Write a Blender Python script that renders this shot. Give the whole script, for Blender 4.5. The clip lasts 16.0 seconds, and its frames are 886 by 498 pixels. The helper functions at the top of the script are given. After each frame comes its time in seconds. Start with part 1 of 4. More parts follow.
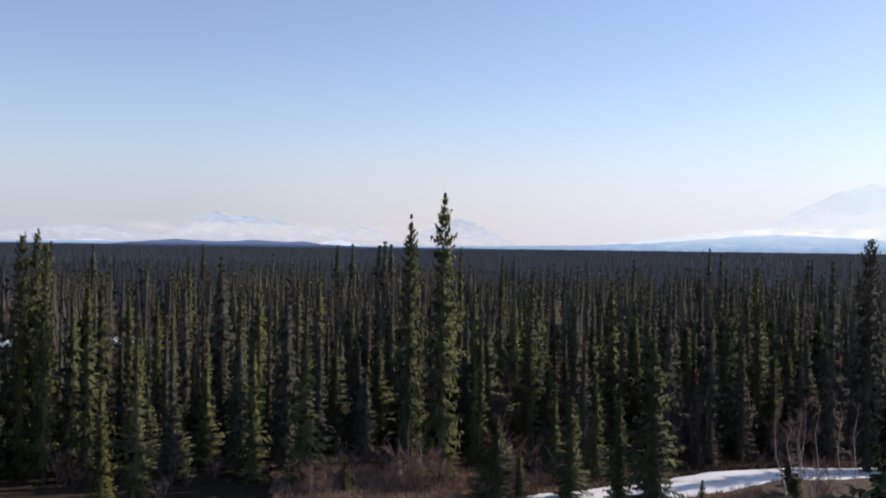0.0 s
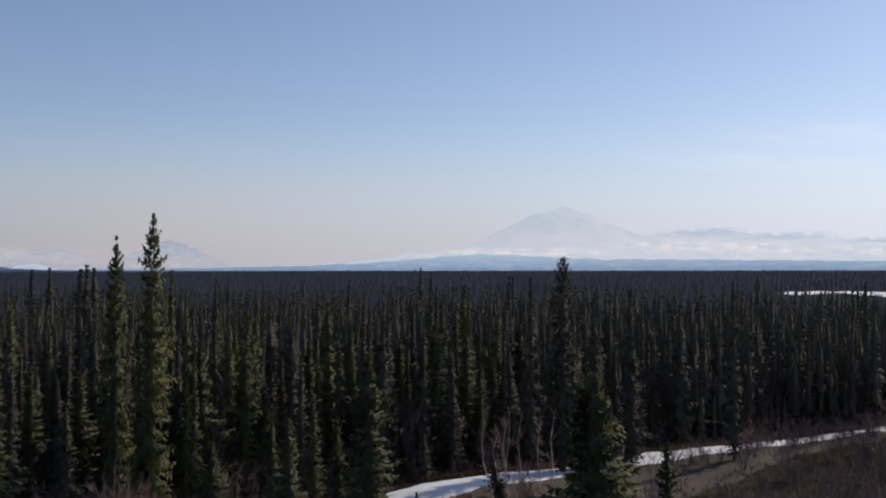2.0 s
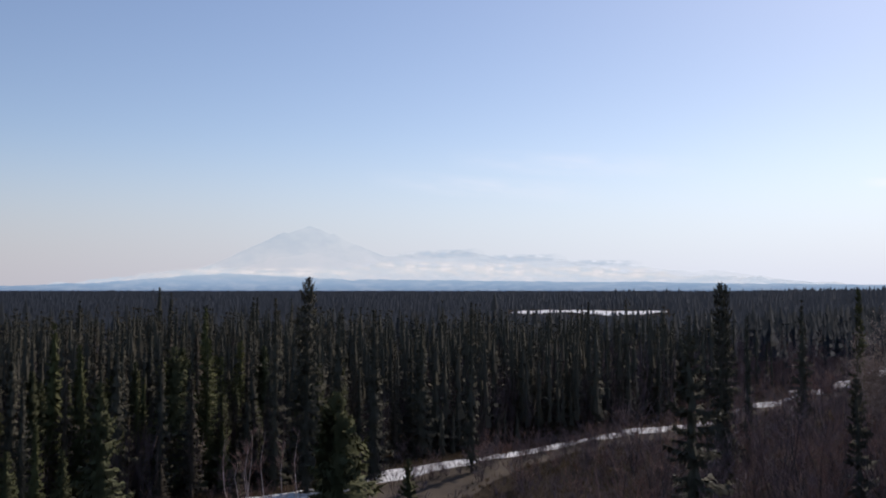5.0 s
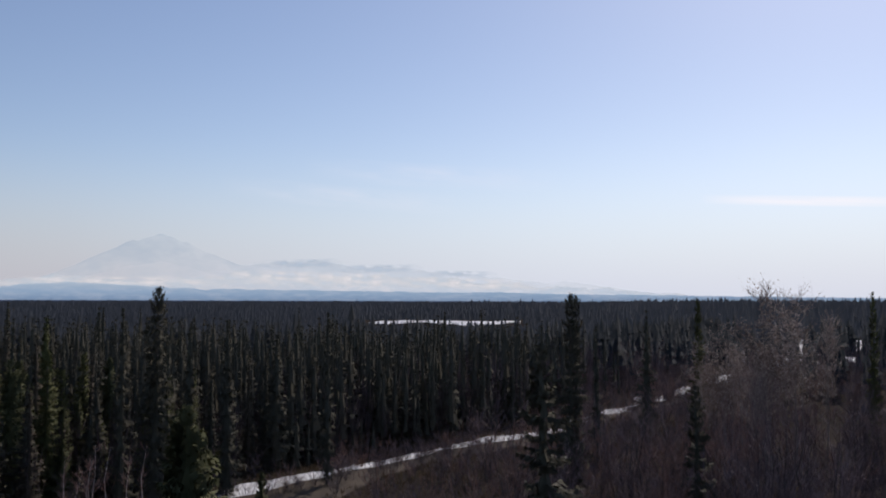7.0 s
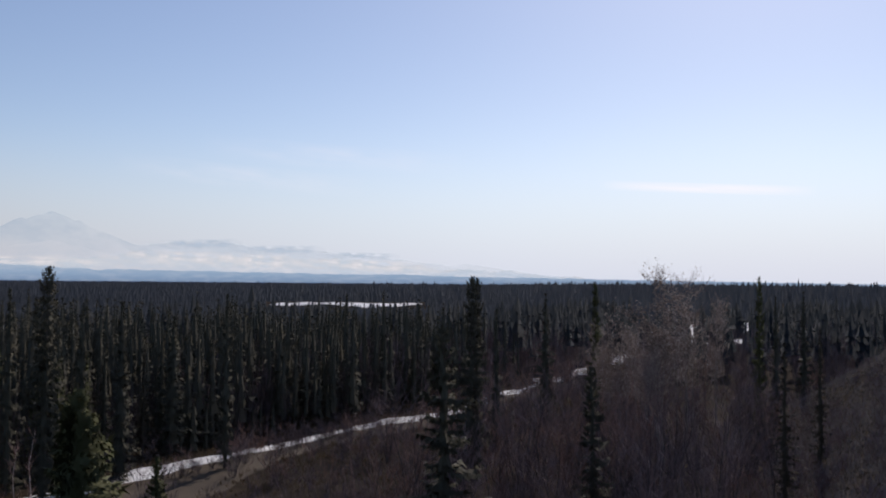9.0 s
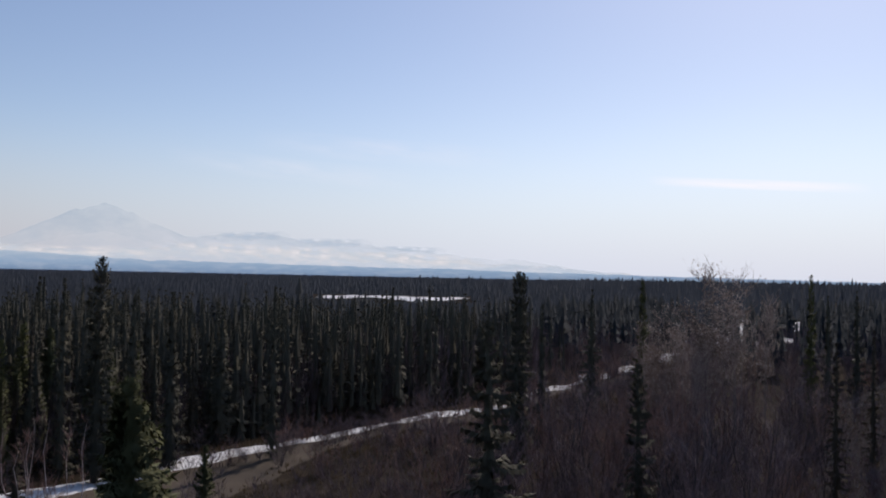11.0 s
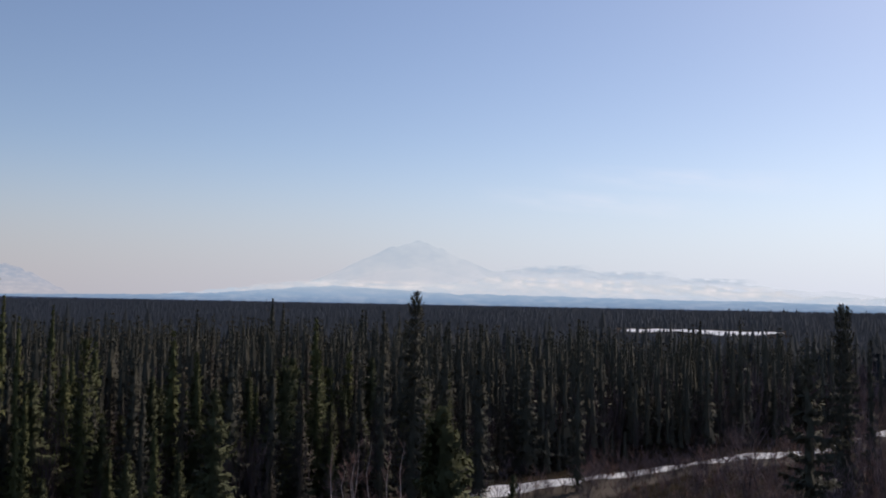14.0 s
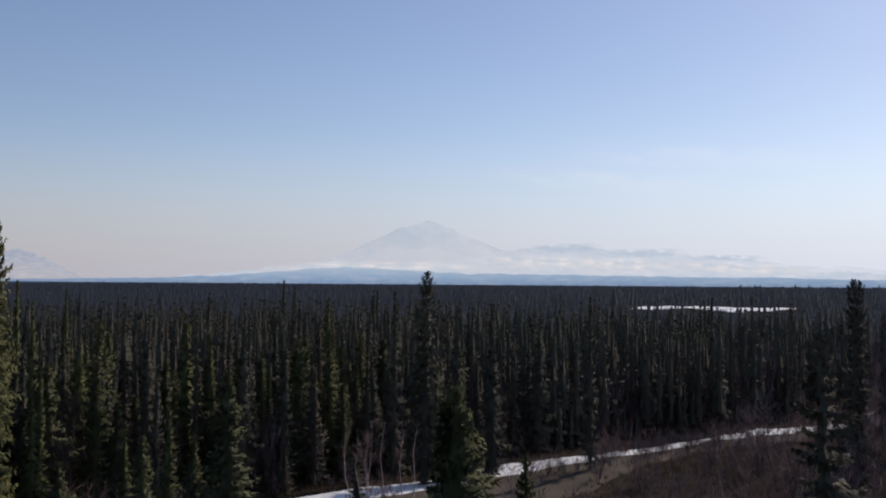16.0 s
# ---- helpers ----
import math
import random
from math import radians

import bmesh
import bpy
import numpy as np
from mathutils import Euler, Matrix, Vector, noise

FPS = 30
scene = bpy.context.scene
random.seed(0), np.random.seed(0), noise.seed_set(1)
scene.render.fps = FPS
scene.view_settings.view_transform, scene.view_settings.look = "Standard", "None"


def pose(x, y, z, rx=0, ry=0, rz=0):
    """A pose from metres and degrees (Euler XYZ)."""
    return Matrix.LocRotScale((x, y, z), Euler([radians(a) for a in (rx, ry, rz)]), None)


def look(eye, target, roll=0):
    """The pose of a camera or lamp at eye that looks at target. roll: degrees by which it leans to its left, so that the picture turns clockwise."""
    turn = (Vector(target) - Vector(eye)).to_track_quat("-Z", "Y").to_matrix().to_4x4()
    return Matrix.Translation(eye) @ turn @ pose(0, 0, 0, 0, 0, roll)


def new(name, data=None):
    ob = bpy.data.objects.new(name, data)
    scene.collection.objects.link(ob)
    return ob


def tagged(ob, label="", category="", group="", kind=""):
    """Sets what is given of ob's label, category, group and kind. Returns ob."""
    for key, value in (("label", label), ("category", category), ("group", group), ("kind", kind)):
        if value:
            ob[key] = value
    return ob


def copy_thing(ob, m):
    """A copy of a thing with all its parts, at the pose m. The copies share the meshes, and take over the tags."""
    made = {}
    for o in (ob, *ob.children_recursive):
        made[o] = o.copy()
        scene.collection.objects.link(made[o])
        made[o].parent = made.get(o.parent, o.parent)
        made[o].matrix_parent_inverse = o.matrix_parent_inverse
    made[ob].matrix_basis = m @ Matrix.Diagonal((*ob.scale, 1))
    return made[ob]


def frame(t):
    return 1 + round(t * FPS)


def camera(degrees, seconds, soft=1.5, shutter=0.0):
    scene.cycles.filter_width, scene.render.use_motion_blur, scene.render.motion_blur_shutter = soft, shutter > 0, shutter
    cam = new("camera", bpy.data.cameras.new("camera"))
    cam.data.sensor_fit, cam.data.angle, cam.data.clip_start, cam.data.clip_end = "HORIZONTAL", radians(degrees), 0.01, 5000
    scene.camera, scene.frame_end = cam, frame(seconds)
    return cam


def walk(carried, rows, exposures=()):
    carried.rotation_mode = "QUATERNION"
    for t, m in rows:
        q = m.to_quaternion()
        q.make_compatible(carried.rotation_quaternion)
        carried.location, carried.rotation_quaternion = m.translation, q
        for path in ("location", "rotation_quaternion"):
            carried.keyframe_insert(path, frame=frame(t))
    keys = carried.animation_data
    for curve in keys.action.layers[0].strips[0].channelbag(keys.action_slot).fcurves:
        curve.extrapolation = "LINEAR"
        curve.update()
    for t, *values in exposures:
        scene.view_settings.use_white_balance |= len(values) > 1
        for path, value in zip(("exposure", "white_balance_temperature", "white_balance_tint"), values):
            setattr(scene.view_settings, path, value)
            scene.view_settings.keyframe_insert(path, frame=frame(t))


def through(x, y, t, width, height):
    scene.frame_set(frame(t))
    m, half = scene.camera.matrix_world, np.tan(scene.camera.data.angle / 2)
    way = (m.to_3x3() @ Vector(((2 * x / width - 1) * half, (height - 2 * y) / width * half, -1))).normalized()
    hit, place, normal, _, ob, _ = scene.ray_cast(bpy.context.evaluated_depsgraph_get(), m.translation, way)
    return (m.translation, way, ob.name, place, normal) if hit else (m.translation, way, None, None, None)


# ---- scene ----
# ---------------------------------------------------------------- camera
EYE = 15.0          # the eye above the flat; the bluff's top lies at 13.4
cam = camera(50.78, 16.0, soft=2.0)
PATH = [
    (0.0, 4.92, -0.03, -0.8), (0.3, 1.36, 0.0, -0.5), (0.5, -0.59, 0.11, -0.24), (1.0, -4.92, 0.39, -0.14), (1.5, -8.47, 1.14, -0.38),
    (2.0, -12.39, 1.36, 0.03), (2.5, -15.61, 1.57, 0.51), (3.0, -17.86, 2.22, 0.36), (3.5, -20.63, 2.88, 0.33),
    (4.0, -22.57, 2.8, 0.51), (4.5, -25.01, 2.6, 0.15), (5.0, -27.88, 2.59, -0.02), (7.3, -37.6, 3.15, -0.12), (7.5, -38.27, 3.01, -0.06),
    (8.0, -40.39, 2.3, 0.2), (8.2, -41.3, 2.3, 0.05), (9.25, -42.6, 2.15, -0.5), (10.3, -41.9, 2.0, -0.9), (10.5, -41.81, 2.31, -0.94), (11.0, -39.75, 1.79, -1.18),
    (11.5, -37.5, 2.68, -0.86), (12.0, -32.27, 2.73, -0.98), (12.5, -27.45, 2.72, -0.58), (13.0, -24.07, 3.02, -0.58),
    (13.5, -22.13, 3.14, -0.83), (14.0, -21.34, 3.45, -1.14), (14.5, -20.14, 2.78, -1.1), (15.0, -18.87, 1.87, -0.59),
    (15.5, -19.47, 2.1, -0.14), (16.0, -20.67, 2.21, -0.44)]
STOPS = [(0.0, 0.55), (0.5, 0.42), (1.0, 0.22), (1.5, 0.1), (2.0, 0.0), (2.5, -0.05), (3.0, -0.05), (3.5, 0.05), (4.0, -0.05), (4.5, 0.05), (5.0, 0.06), (7.5, -0.1),
         (8.0, -0.05), (10.5, -0.05), (11.0, -0.05), (11.5, -0.08), (12.0, -0.15), (12.5, -0.17), (13.0, -0.08), (14.0, -0.02), (15.0, -0.04), (16.0, -0.04)]
EXPOSURES = [(t, s, 6550, 19) for t, s in STOPS]
ARM = 0.08          # the camera swings a little as the body turns
walk(cam, [(t, pose(-ARM * math.sin(radians(y)), ARM * math.cos(radians(y)), EYE, 90 + p, r, y)) for t, y, p, r in PATH], EXPOSURES)

# ---------------------------------------------------------------- sky and sun
SUN_AZ, SUN_EL = -64.0, 38.0      # azimuths are degrees to the left of +y
world = bpy.data.worlds.new("world")
scene.world = world
world.use_nodes = True
wn, wl = world.node_tree.nodes, world.node_tree.links
sky = wn.new("ShaderNodeTexSky")
sky.sky_type, sky.sun_disc = "NISHITA", False
sky.sun_elevation, sky.sun_rotation = radians(SUN_EL), radians(-SUN_AZ)
sky.altitude, sky.air_density, sky.dust_density, sky.ozone_density = 400, 1.0, 0.65, 2.0
wn["Background"].inputs["Strength"].default_value = 0.10
wl.new(sky.outputs[0], wn["Background"].inputs["Color"])

sun = new("sun", bpy.data.lights.new("sun", "SUN"))
sun.data.energy, sun.data.angle, sun.data.color = 2.4, radians(0.55), (1.0, 0.95, 0.86)
sa, se = radians(SUN_AZ), radians(SUN_EL)
sun.matrix_world = look((0, 0, 60), (math.sin(sa) * math.cos(se), -math.cos(sa) * math.cos(se), 60 - math.sin(se)))


# ---------------------------------------------------------------- materials
def srgb(r, g, b):
    return tuple(((c / 255 + 0.055) / 1.055) ** 2.4 if c > 10 else c / 3294 for c in (r, g, b)) + (1.0,)


def material(name):
    m = bpy.data.materials.new(name)
    m.use_nodes = True
    return m, m.node_tree.nodes, m.node_tree.links, m.node_tree.nodes["Principled BSDF"]


def ramp(n, stops):
    r = n.new("ShaderNodeValToRGB")
    while len(r.color_ramp.elements) < len(stops):
        r.color_ramp.elements.new(0.5)
    for e, (p, c) in zip(r.color_ramp.elements, stops):
        e.position, e.color = p, (*c[:3], 1.0)
    return r


def noise_tex(n, l, scale, detail=4.0, rough=0.6, coords="Object"):
    c = n.new("ShaderNodeTexCoord")
    t = n.new("ShaderNodeTexNoise")
    t.inputs["Scale"].default_value, t.inputs["Detail"].default_value, t.inputs["Roughness"].default_value = scale, detail, rough
    l.new(c.outputs[coords], t.inputs["Vector"])
    return t


def math_node(n, l, op, a, b):
    m = n.new("ShaderNodeMath")
    m.operation = op
    for i, v in enumerate((a, b)):
        if isinstance(v, (int, float)):
            m.inputs[i].default_value = v
        else:
            l.new(v, m.inputs[i])
    return m.outputs[0]


def foliage(name, dark, mid, light, through=0.25):
    """Needles or twigs: each spray its own tone, each tree its own too, patches of paler growth."""
    m, n, l, p = material(name)
    g = n.new("ShaderNodeNewGeometry")
    o = n.new("ShaderNodeObjectInfo")
    t = noise_tex(n, l, 0.55, 3.0)
    mp = n.new("ShaderNodeMapping")
    mp.inputs["Scale"].default_value = (1.0, 1.0, 0.12)
    l.new(t.inputs["Vector"].links[0].from_socket, mp.inputs["Vector"])
    l.new(mp.outputs[0], t.inputs["Vector"])
    a = math_node(n, l, "MULTIPLY", g.outputs["Random Per Island"], 0.16)
    b = math_node(n, l, "MULTIPLY", o.outputs["Random"], 0.30)
    c = math_node(n, l, "MULTIPLY", t.outputs["Fac"], 0.50)
    s = math_node(n, l, "ADD", math_node(n, l, "ADD", a, b), c)
    r = ramp(n, [(0.15, dark), (0.5, mid), (0.95, light)])
    l.new(s, r.inputs["Fac"])
    l.new(r.outputs["Color"], p.inputs["Base Color"])
    p.inputs["Roughness"].default_value = 0.8
    p.inputs["Specular IOR Level"].default_value = 0.08
    if through > 0:
        tr = n.new("ShaderNodeBsdfTranslucent")
        mix = n.new("ShaderNodeMixShader")
        l.new(r.outputs["Color"], tr.inputs["Color"])
        mix.inputs["Fac"].default_value = through
        l.new(p.outputs[0], mix.inputs[1])
        l.new(tr.outputs[0], mix.inputs[2])
        l.new(mix.outputs[0], n["Material Output"].inputs["Surface"])
    return m


NEEDLES = foliage("needles", (0.070, 0.067, 0.052), (0.090, 0.084, 0.061), (0.121, 0.109, 0.074), 0.0)
NEEDLES_STAND = foliage("needles_stand", (0.057, 0.056, 0.044), (0.081, 0.074, 0.055), (0.106, 0.095, 0.064), 0.0)
# sunlit copy of the needles: yellow-green sunlight put into the base colour
NEEDLES_SUNLIT = foliage("needles_sunlit", (0.071, 0.073, 0.034), (0.105, 0.108, 0.045), (0.162, 0.154, 0.060), 0.0)
NEEDLES_LUSH = foliage("needles_lush", (0.068, 0.070, 0.039), (0.112, 0.116, 0.058), (0.167, 0.160, 0.080), 0.06)
NEEDLES_OLD = foliage("needles_brownish", (0.052, 0.043, 0.033), (0.088, 0.072, 0.050), (0.115, 0.094, 0.064), 0.0)
NEEDLES_YOUNG = foliage("needles_pale", (0.050, 0.051, 0.018), (0.125, 0.118, 0.036), (0.23, 0.195, 0.065), 0.1)
# next two: bluish aerial haze is painted into the needles' base colour
NEEDLES_HAZY_DISTANT = foliage("needles_hazy_distant", (0.058, 0.071, 0.090), (0.066, 0.079, 0.099), (0.075, 0.088, 0.107), 0.4)
NEEDLES_HAZY_FAR = foliage("needles_hazy_far", (0.041, 0.047, 0.052), (0.045, 0.052, 0.056), (0.050, 0.056, 0.060), 0.3)
TWIGS = foliage("twigs", (0.095, 0.069, 0.070), (0.215, 0.155, 0.154), (0.37, 0.277, 0.265), 0.0)
TWIGS_DARK = foliage("twigs_dark", (0.045, 0.033, 0.031), (0.105, 0.078, 0.074), (0.19, 0.145, 0.135), 0.0)
TWIGS_RED = foliage("twigs_reddish", (0.125, 0.072, 0.060), (0.29, 0.175, 0.145), (0.48, 0.33, 0.28), 0.1)
TWIGS_PALE = foliage("twigs_pale", (0.095, 0.070, 0.062), (0.23, 0.175, 0.155), (0.46, 0.39, 0.35), 0.3)
LEAVES_DRY = foliage("leaves_dry", (0.26, 0.215, 0.19), (0.42, 0.36, 0.32), (0.62, 0.57, 0.52), 0.5)
GRASS_RED = foliage("dry_grass_reddish", (0.15, 0.098, 0.068), (0.32, 0.215, 0.155), (0.50, 0.36, 0.27), 0.25)
SCRUB = foliage("grey_scrub", (0.10, 0.085, 0.078), (0.19, 0.165, 0.15), (0.31, 0.275, 0.255), 0.25)
GRASS = foliage("dry_grass", (0.060, 0.043, 0.027), (0.125, 0.092, 0.058), (0.22, 0.165, 0.105), 0.4)


def bark(name, dark, light, scale):
    m, n, l, p = material(name)
    t = noise_tex(n, l, scale, 6.0, 0.7)
    r = ramp(n, [(0.35, dark), (0.65, light)])
    l.new(t.outputs["Fac"], r.inputs["Fac"])
    l.new(r.outputs["Color"], p.inputs["Base Color"])
    b = n.new("ShaderNodeBump")
    b.inputs["Strength"].default_value, b.inputs["Distance"].default_value = 0.6, 0.03
    l.new(t.outputs["Fac"], b.inputs["Height"])
    l.new(b.outputs[0], p.inputs["Normal"])
    p.inputs["Roughness"].default_value = 0.85
    return m


BARK = bark("spruce_bark", (0.045, 0.034, 0.028), (0.17, 0.135, 0.11), 5.0)
BARK_DARK = bark("alder_bark", (0.030, 0.024, 0.023), (0.10, 0.08, 0.074), 6.0)
BARK_ASPEN = bark("aspen_bark", (0.11, 0.09, 0.08), (0.32, 0.27, 0.245), 4.0)
BARK_PALE = bark("birch_bark", (0.34, 0.25, 0.22), (0.78, 0.66, 0.60), 4.0)

m, n, l, p = material("forest_ground")
GROUND = m
t1 = noise_tex(n, l, 0.05, 6.0, 0.65)
t2 = noise_tex(n, l, 1.3, 8.0, 0.7)
s = math_node(n, l, "ADD", math_node(n, l, "MULTIPLY", t1.outputs["Fac"], 0.55), math_node(n, l, "MULTIPLY", t2.outputs["Fac"], 0.5))
r = ramp(n, [(0.36, (0.020, 0.015, 0.011)), (0.47, (0.032, 0.024, 0.017)), (0.56, (0.047, 0.035, 0.024)), (0.70, (0.090, 0.066, 0.044))])
l.new(s, r.inputs["Fac"])
l.new(r.outputs["Color"], p.inputs["Base Color"])
bp = n.new("ShaderNodeBump")
bp.inputs["Strength"].default_value, bp.inputs["Distance"].default_value = 0.5, 0.15
l.new(t2.outputs["Fac"], bp.inputs["Height"])
l.new(bp.outputs[0], p.inputs["Normal"])
p.inputs["Roughness"].default_value = 1.0
p.inputs["Specular IOR Level"].default_value = 0.03

m, n, l, p = material("brown_dirt")
DIRT = m
t1 = noise_tex(n, l, 0.25, 5.0, 0.6)
t2 = noise_tex(n, l, 9.0, 6.0, 0.7)
s = math_node(n, l, "ADD", math_node(n, l, "MULTIPLY", t1.outputs["Fac"], 0.7), math_node(n, l, "MULTIPLY", t2.outputs["Fac"], 0.3))
r = ramp(n, [(0.36, (0.052, 0.034, 0.019)), (0.5, (0.072, 0.049, 0.028)), (0.66, (0.104, 0.073, 0.043))])
l.new(s, r.inputs["Fac"])
l.new(r.outputs["Color"], p.inputs["Base Color"])
bp = n.new("ShaderNodeBump")
bp.inputs["Strength"].default_value, bp.inputs["Distance"].default_value = 0.4, 0.03
l.new(t2.outputs["Fac"], bp.inputs["Height"])
l.new(bp.outputs[0], p.inputs["Normal"])
p.inputs["Roughness"].default_value = 0.95

m, n, l, p = material("old_snow")
SNOW = m
t1 = noise_tex(n, l, 0.5, 7.0, 0.7)
t2 = noise_tex(n, l, 4.0, 5.0, 0.6)
r = ramp(n, [(0.28, (0.42, 0.37, 0.31)), (0.42, (0.76, 0.74, 0.71)), (0.7, (0.90, 0.89, 0.87))])
l.new(t1.outputs["Fac"], r.inputs["Fac"])
l.new(r.outputs["Color"], p.inputs["Base Color"])
bp = n.new("ShaderNodeBump")
bp.inputs["Strength"].default_value, bp.inputs["Distance"].default_value = 0.5, 0.12
l.new(t2.outputs["Fac"], bp.inputs["Height"])
l.new(bp.outputs[0], p.inputs["Normal"])
p.inputs["Roughness"].default_value = 0.7


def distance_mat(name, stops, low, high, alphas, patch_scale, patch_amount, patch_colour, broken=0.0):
    """Plain far backdrop that glows by itself: daylight and haze painted into its colour by height above the plain,
    with patches of snow and cloud, fading into the sky.
    """
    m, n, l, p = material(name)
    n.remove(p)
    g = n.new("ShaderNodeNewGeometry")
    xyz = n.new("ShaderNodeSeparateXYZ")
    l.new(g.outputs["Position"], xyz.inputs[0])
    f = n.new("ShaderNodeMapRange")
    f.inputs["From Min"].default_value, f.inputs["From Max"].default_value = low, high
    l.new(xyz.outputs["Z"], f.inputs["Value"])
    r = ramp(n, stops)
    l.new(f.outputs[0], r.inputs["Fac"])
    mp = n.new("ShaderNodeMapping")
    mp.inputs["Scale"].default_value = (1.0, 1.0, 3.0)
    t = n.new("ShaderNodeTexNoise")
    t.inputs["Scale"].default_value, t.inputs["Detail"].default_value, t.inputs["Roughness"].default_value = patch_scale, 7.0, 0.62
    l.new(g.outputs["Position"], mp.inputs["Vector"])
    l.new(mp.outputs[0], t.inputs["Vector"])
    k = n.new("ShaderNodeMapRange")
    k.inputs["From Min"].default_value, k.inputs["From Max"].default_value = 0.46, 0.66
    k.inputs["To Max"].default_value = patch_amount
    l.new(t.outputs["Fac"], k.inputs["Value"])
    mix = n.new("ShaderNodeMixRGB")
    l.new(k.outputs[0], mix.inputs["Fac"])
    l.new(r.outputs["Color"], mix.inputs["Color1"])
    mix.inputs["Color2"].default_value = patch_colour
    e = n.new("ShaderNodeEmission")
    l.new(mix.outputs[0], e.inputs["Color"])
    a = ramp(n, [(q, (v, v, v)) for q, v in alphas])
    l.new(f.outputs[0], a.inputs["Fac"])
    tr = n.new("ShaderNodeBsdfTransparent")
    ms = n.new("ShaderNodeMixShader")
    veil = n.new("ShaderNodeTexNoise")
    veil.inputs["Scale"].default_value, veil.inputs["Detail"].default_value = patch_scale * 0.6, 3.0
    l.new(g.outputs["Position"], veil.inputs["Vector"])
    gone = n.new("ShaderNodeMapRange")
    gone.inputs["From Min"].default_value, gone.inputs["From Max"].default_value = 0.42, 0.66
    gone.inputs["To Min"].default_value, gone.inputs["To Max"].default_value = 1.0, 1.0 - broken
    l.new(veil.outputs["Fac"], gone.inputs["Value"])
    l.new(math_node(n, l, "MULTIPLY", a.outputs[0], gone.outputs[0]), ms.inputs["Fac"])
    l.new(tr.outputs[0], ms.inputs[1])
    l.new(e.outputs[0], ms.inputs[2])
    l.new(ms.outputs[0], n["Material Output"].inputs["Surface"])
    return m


# pale and blue tones here are haze, painted into emission and opacity
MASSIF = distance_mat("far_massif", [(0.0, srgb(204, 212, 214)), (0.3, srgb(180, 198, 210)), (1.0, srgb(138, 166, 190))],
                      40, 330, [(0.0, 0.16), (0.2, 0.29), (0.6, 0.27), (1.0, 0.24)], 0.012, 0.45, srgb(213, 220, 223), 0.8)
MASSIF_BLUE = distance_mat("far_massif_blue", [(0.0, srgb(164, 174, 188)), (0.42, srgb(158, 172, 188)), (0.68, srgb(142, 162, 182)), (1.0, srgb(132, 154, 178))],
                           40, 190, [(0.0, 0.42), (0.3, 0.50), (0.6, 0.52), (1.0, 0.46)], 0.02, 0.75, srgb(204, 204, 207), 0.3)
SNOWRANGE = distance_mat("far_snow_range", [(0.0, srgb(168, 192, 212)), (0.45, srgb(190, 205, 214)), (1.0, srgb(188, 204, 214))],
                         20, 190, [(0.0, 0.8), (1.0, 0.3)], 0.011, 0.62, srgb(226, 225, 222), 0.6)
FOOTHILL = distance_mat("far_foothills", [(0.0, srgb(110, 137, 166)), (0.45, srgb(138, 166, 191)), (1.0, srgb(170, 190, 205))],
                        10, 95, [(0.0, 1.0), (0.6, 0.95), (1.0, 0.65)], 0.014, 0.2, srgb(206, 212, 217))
# dark blue of the far woods is painted haze, self-lit
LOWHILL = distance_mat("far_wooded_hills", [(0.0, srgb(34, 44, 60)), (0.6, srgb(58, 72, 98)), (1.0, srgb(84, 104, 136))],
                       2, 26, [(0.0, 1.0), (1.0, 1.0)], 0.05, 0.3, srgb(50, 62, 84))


# horizon haze painted as emission on a shell, thinning with height
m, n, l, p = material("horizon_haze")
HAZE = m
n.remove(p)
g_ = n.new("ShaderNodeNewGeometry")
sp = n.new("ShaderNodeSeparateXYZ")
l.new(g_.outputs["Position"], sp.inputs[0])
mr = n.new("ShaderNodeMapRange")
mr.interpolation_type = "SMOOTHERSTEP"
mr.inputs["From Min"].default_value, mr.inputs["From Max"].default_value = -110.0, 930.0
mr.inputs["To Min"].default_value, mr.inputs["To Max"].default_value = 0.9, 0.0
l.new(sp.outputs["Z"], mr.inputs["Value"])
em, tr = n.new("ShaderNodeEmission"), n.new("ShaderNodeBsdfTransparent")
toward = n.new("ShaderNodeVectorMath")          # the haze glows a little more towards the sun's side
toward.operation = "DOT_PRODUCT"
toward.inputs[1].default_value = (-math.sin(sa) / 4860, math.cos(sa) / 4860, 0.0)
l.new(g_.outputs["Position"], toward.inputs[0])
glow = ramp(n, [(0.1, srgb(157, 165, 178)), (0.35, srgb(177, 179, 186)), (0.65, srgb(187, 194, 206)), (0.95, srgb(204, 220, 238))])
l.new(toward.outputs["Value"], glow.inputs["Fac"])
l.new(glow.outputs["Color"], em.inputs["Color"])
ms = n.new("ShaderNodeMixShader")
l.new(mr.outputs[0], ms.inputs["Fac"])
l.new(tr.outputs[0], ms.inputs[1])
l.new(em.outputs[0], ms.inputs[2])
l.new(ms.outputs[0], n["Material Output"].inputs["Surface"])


# ---------------------------------------------------------------- shape of the land
def smooth(a, b, v):
    k = np.clip((v - a) / (b - a), 0, 1)
    return k * k * (3 - 2 * k)


BLUFF = radians(-88)          # heading of the bluff's edge


def polar(az, d):
    return -d * math.sin(radians(az)), d * math.cos(radians(az))


def azimuth(x, y):
    return np.degrees(np.arctan2(-x, y))


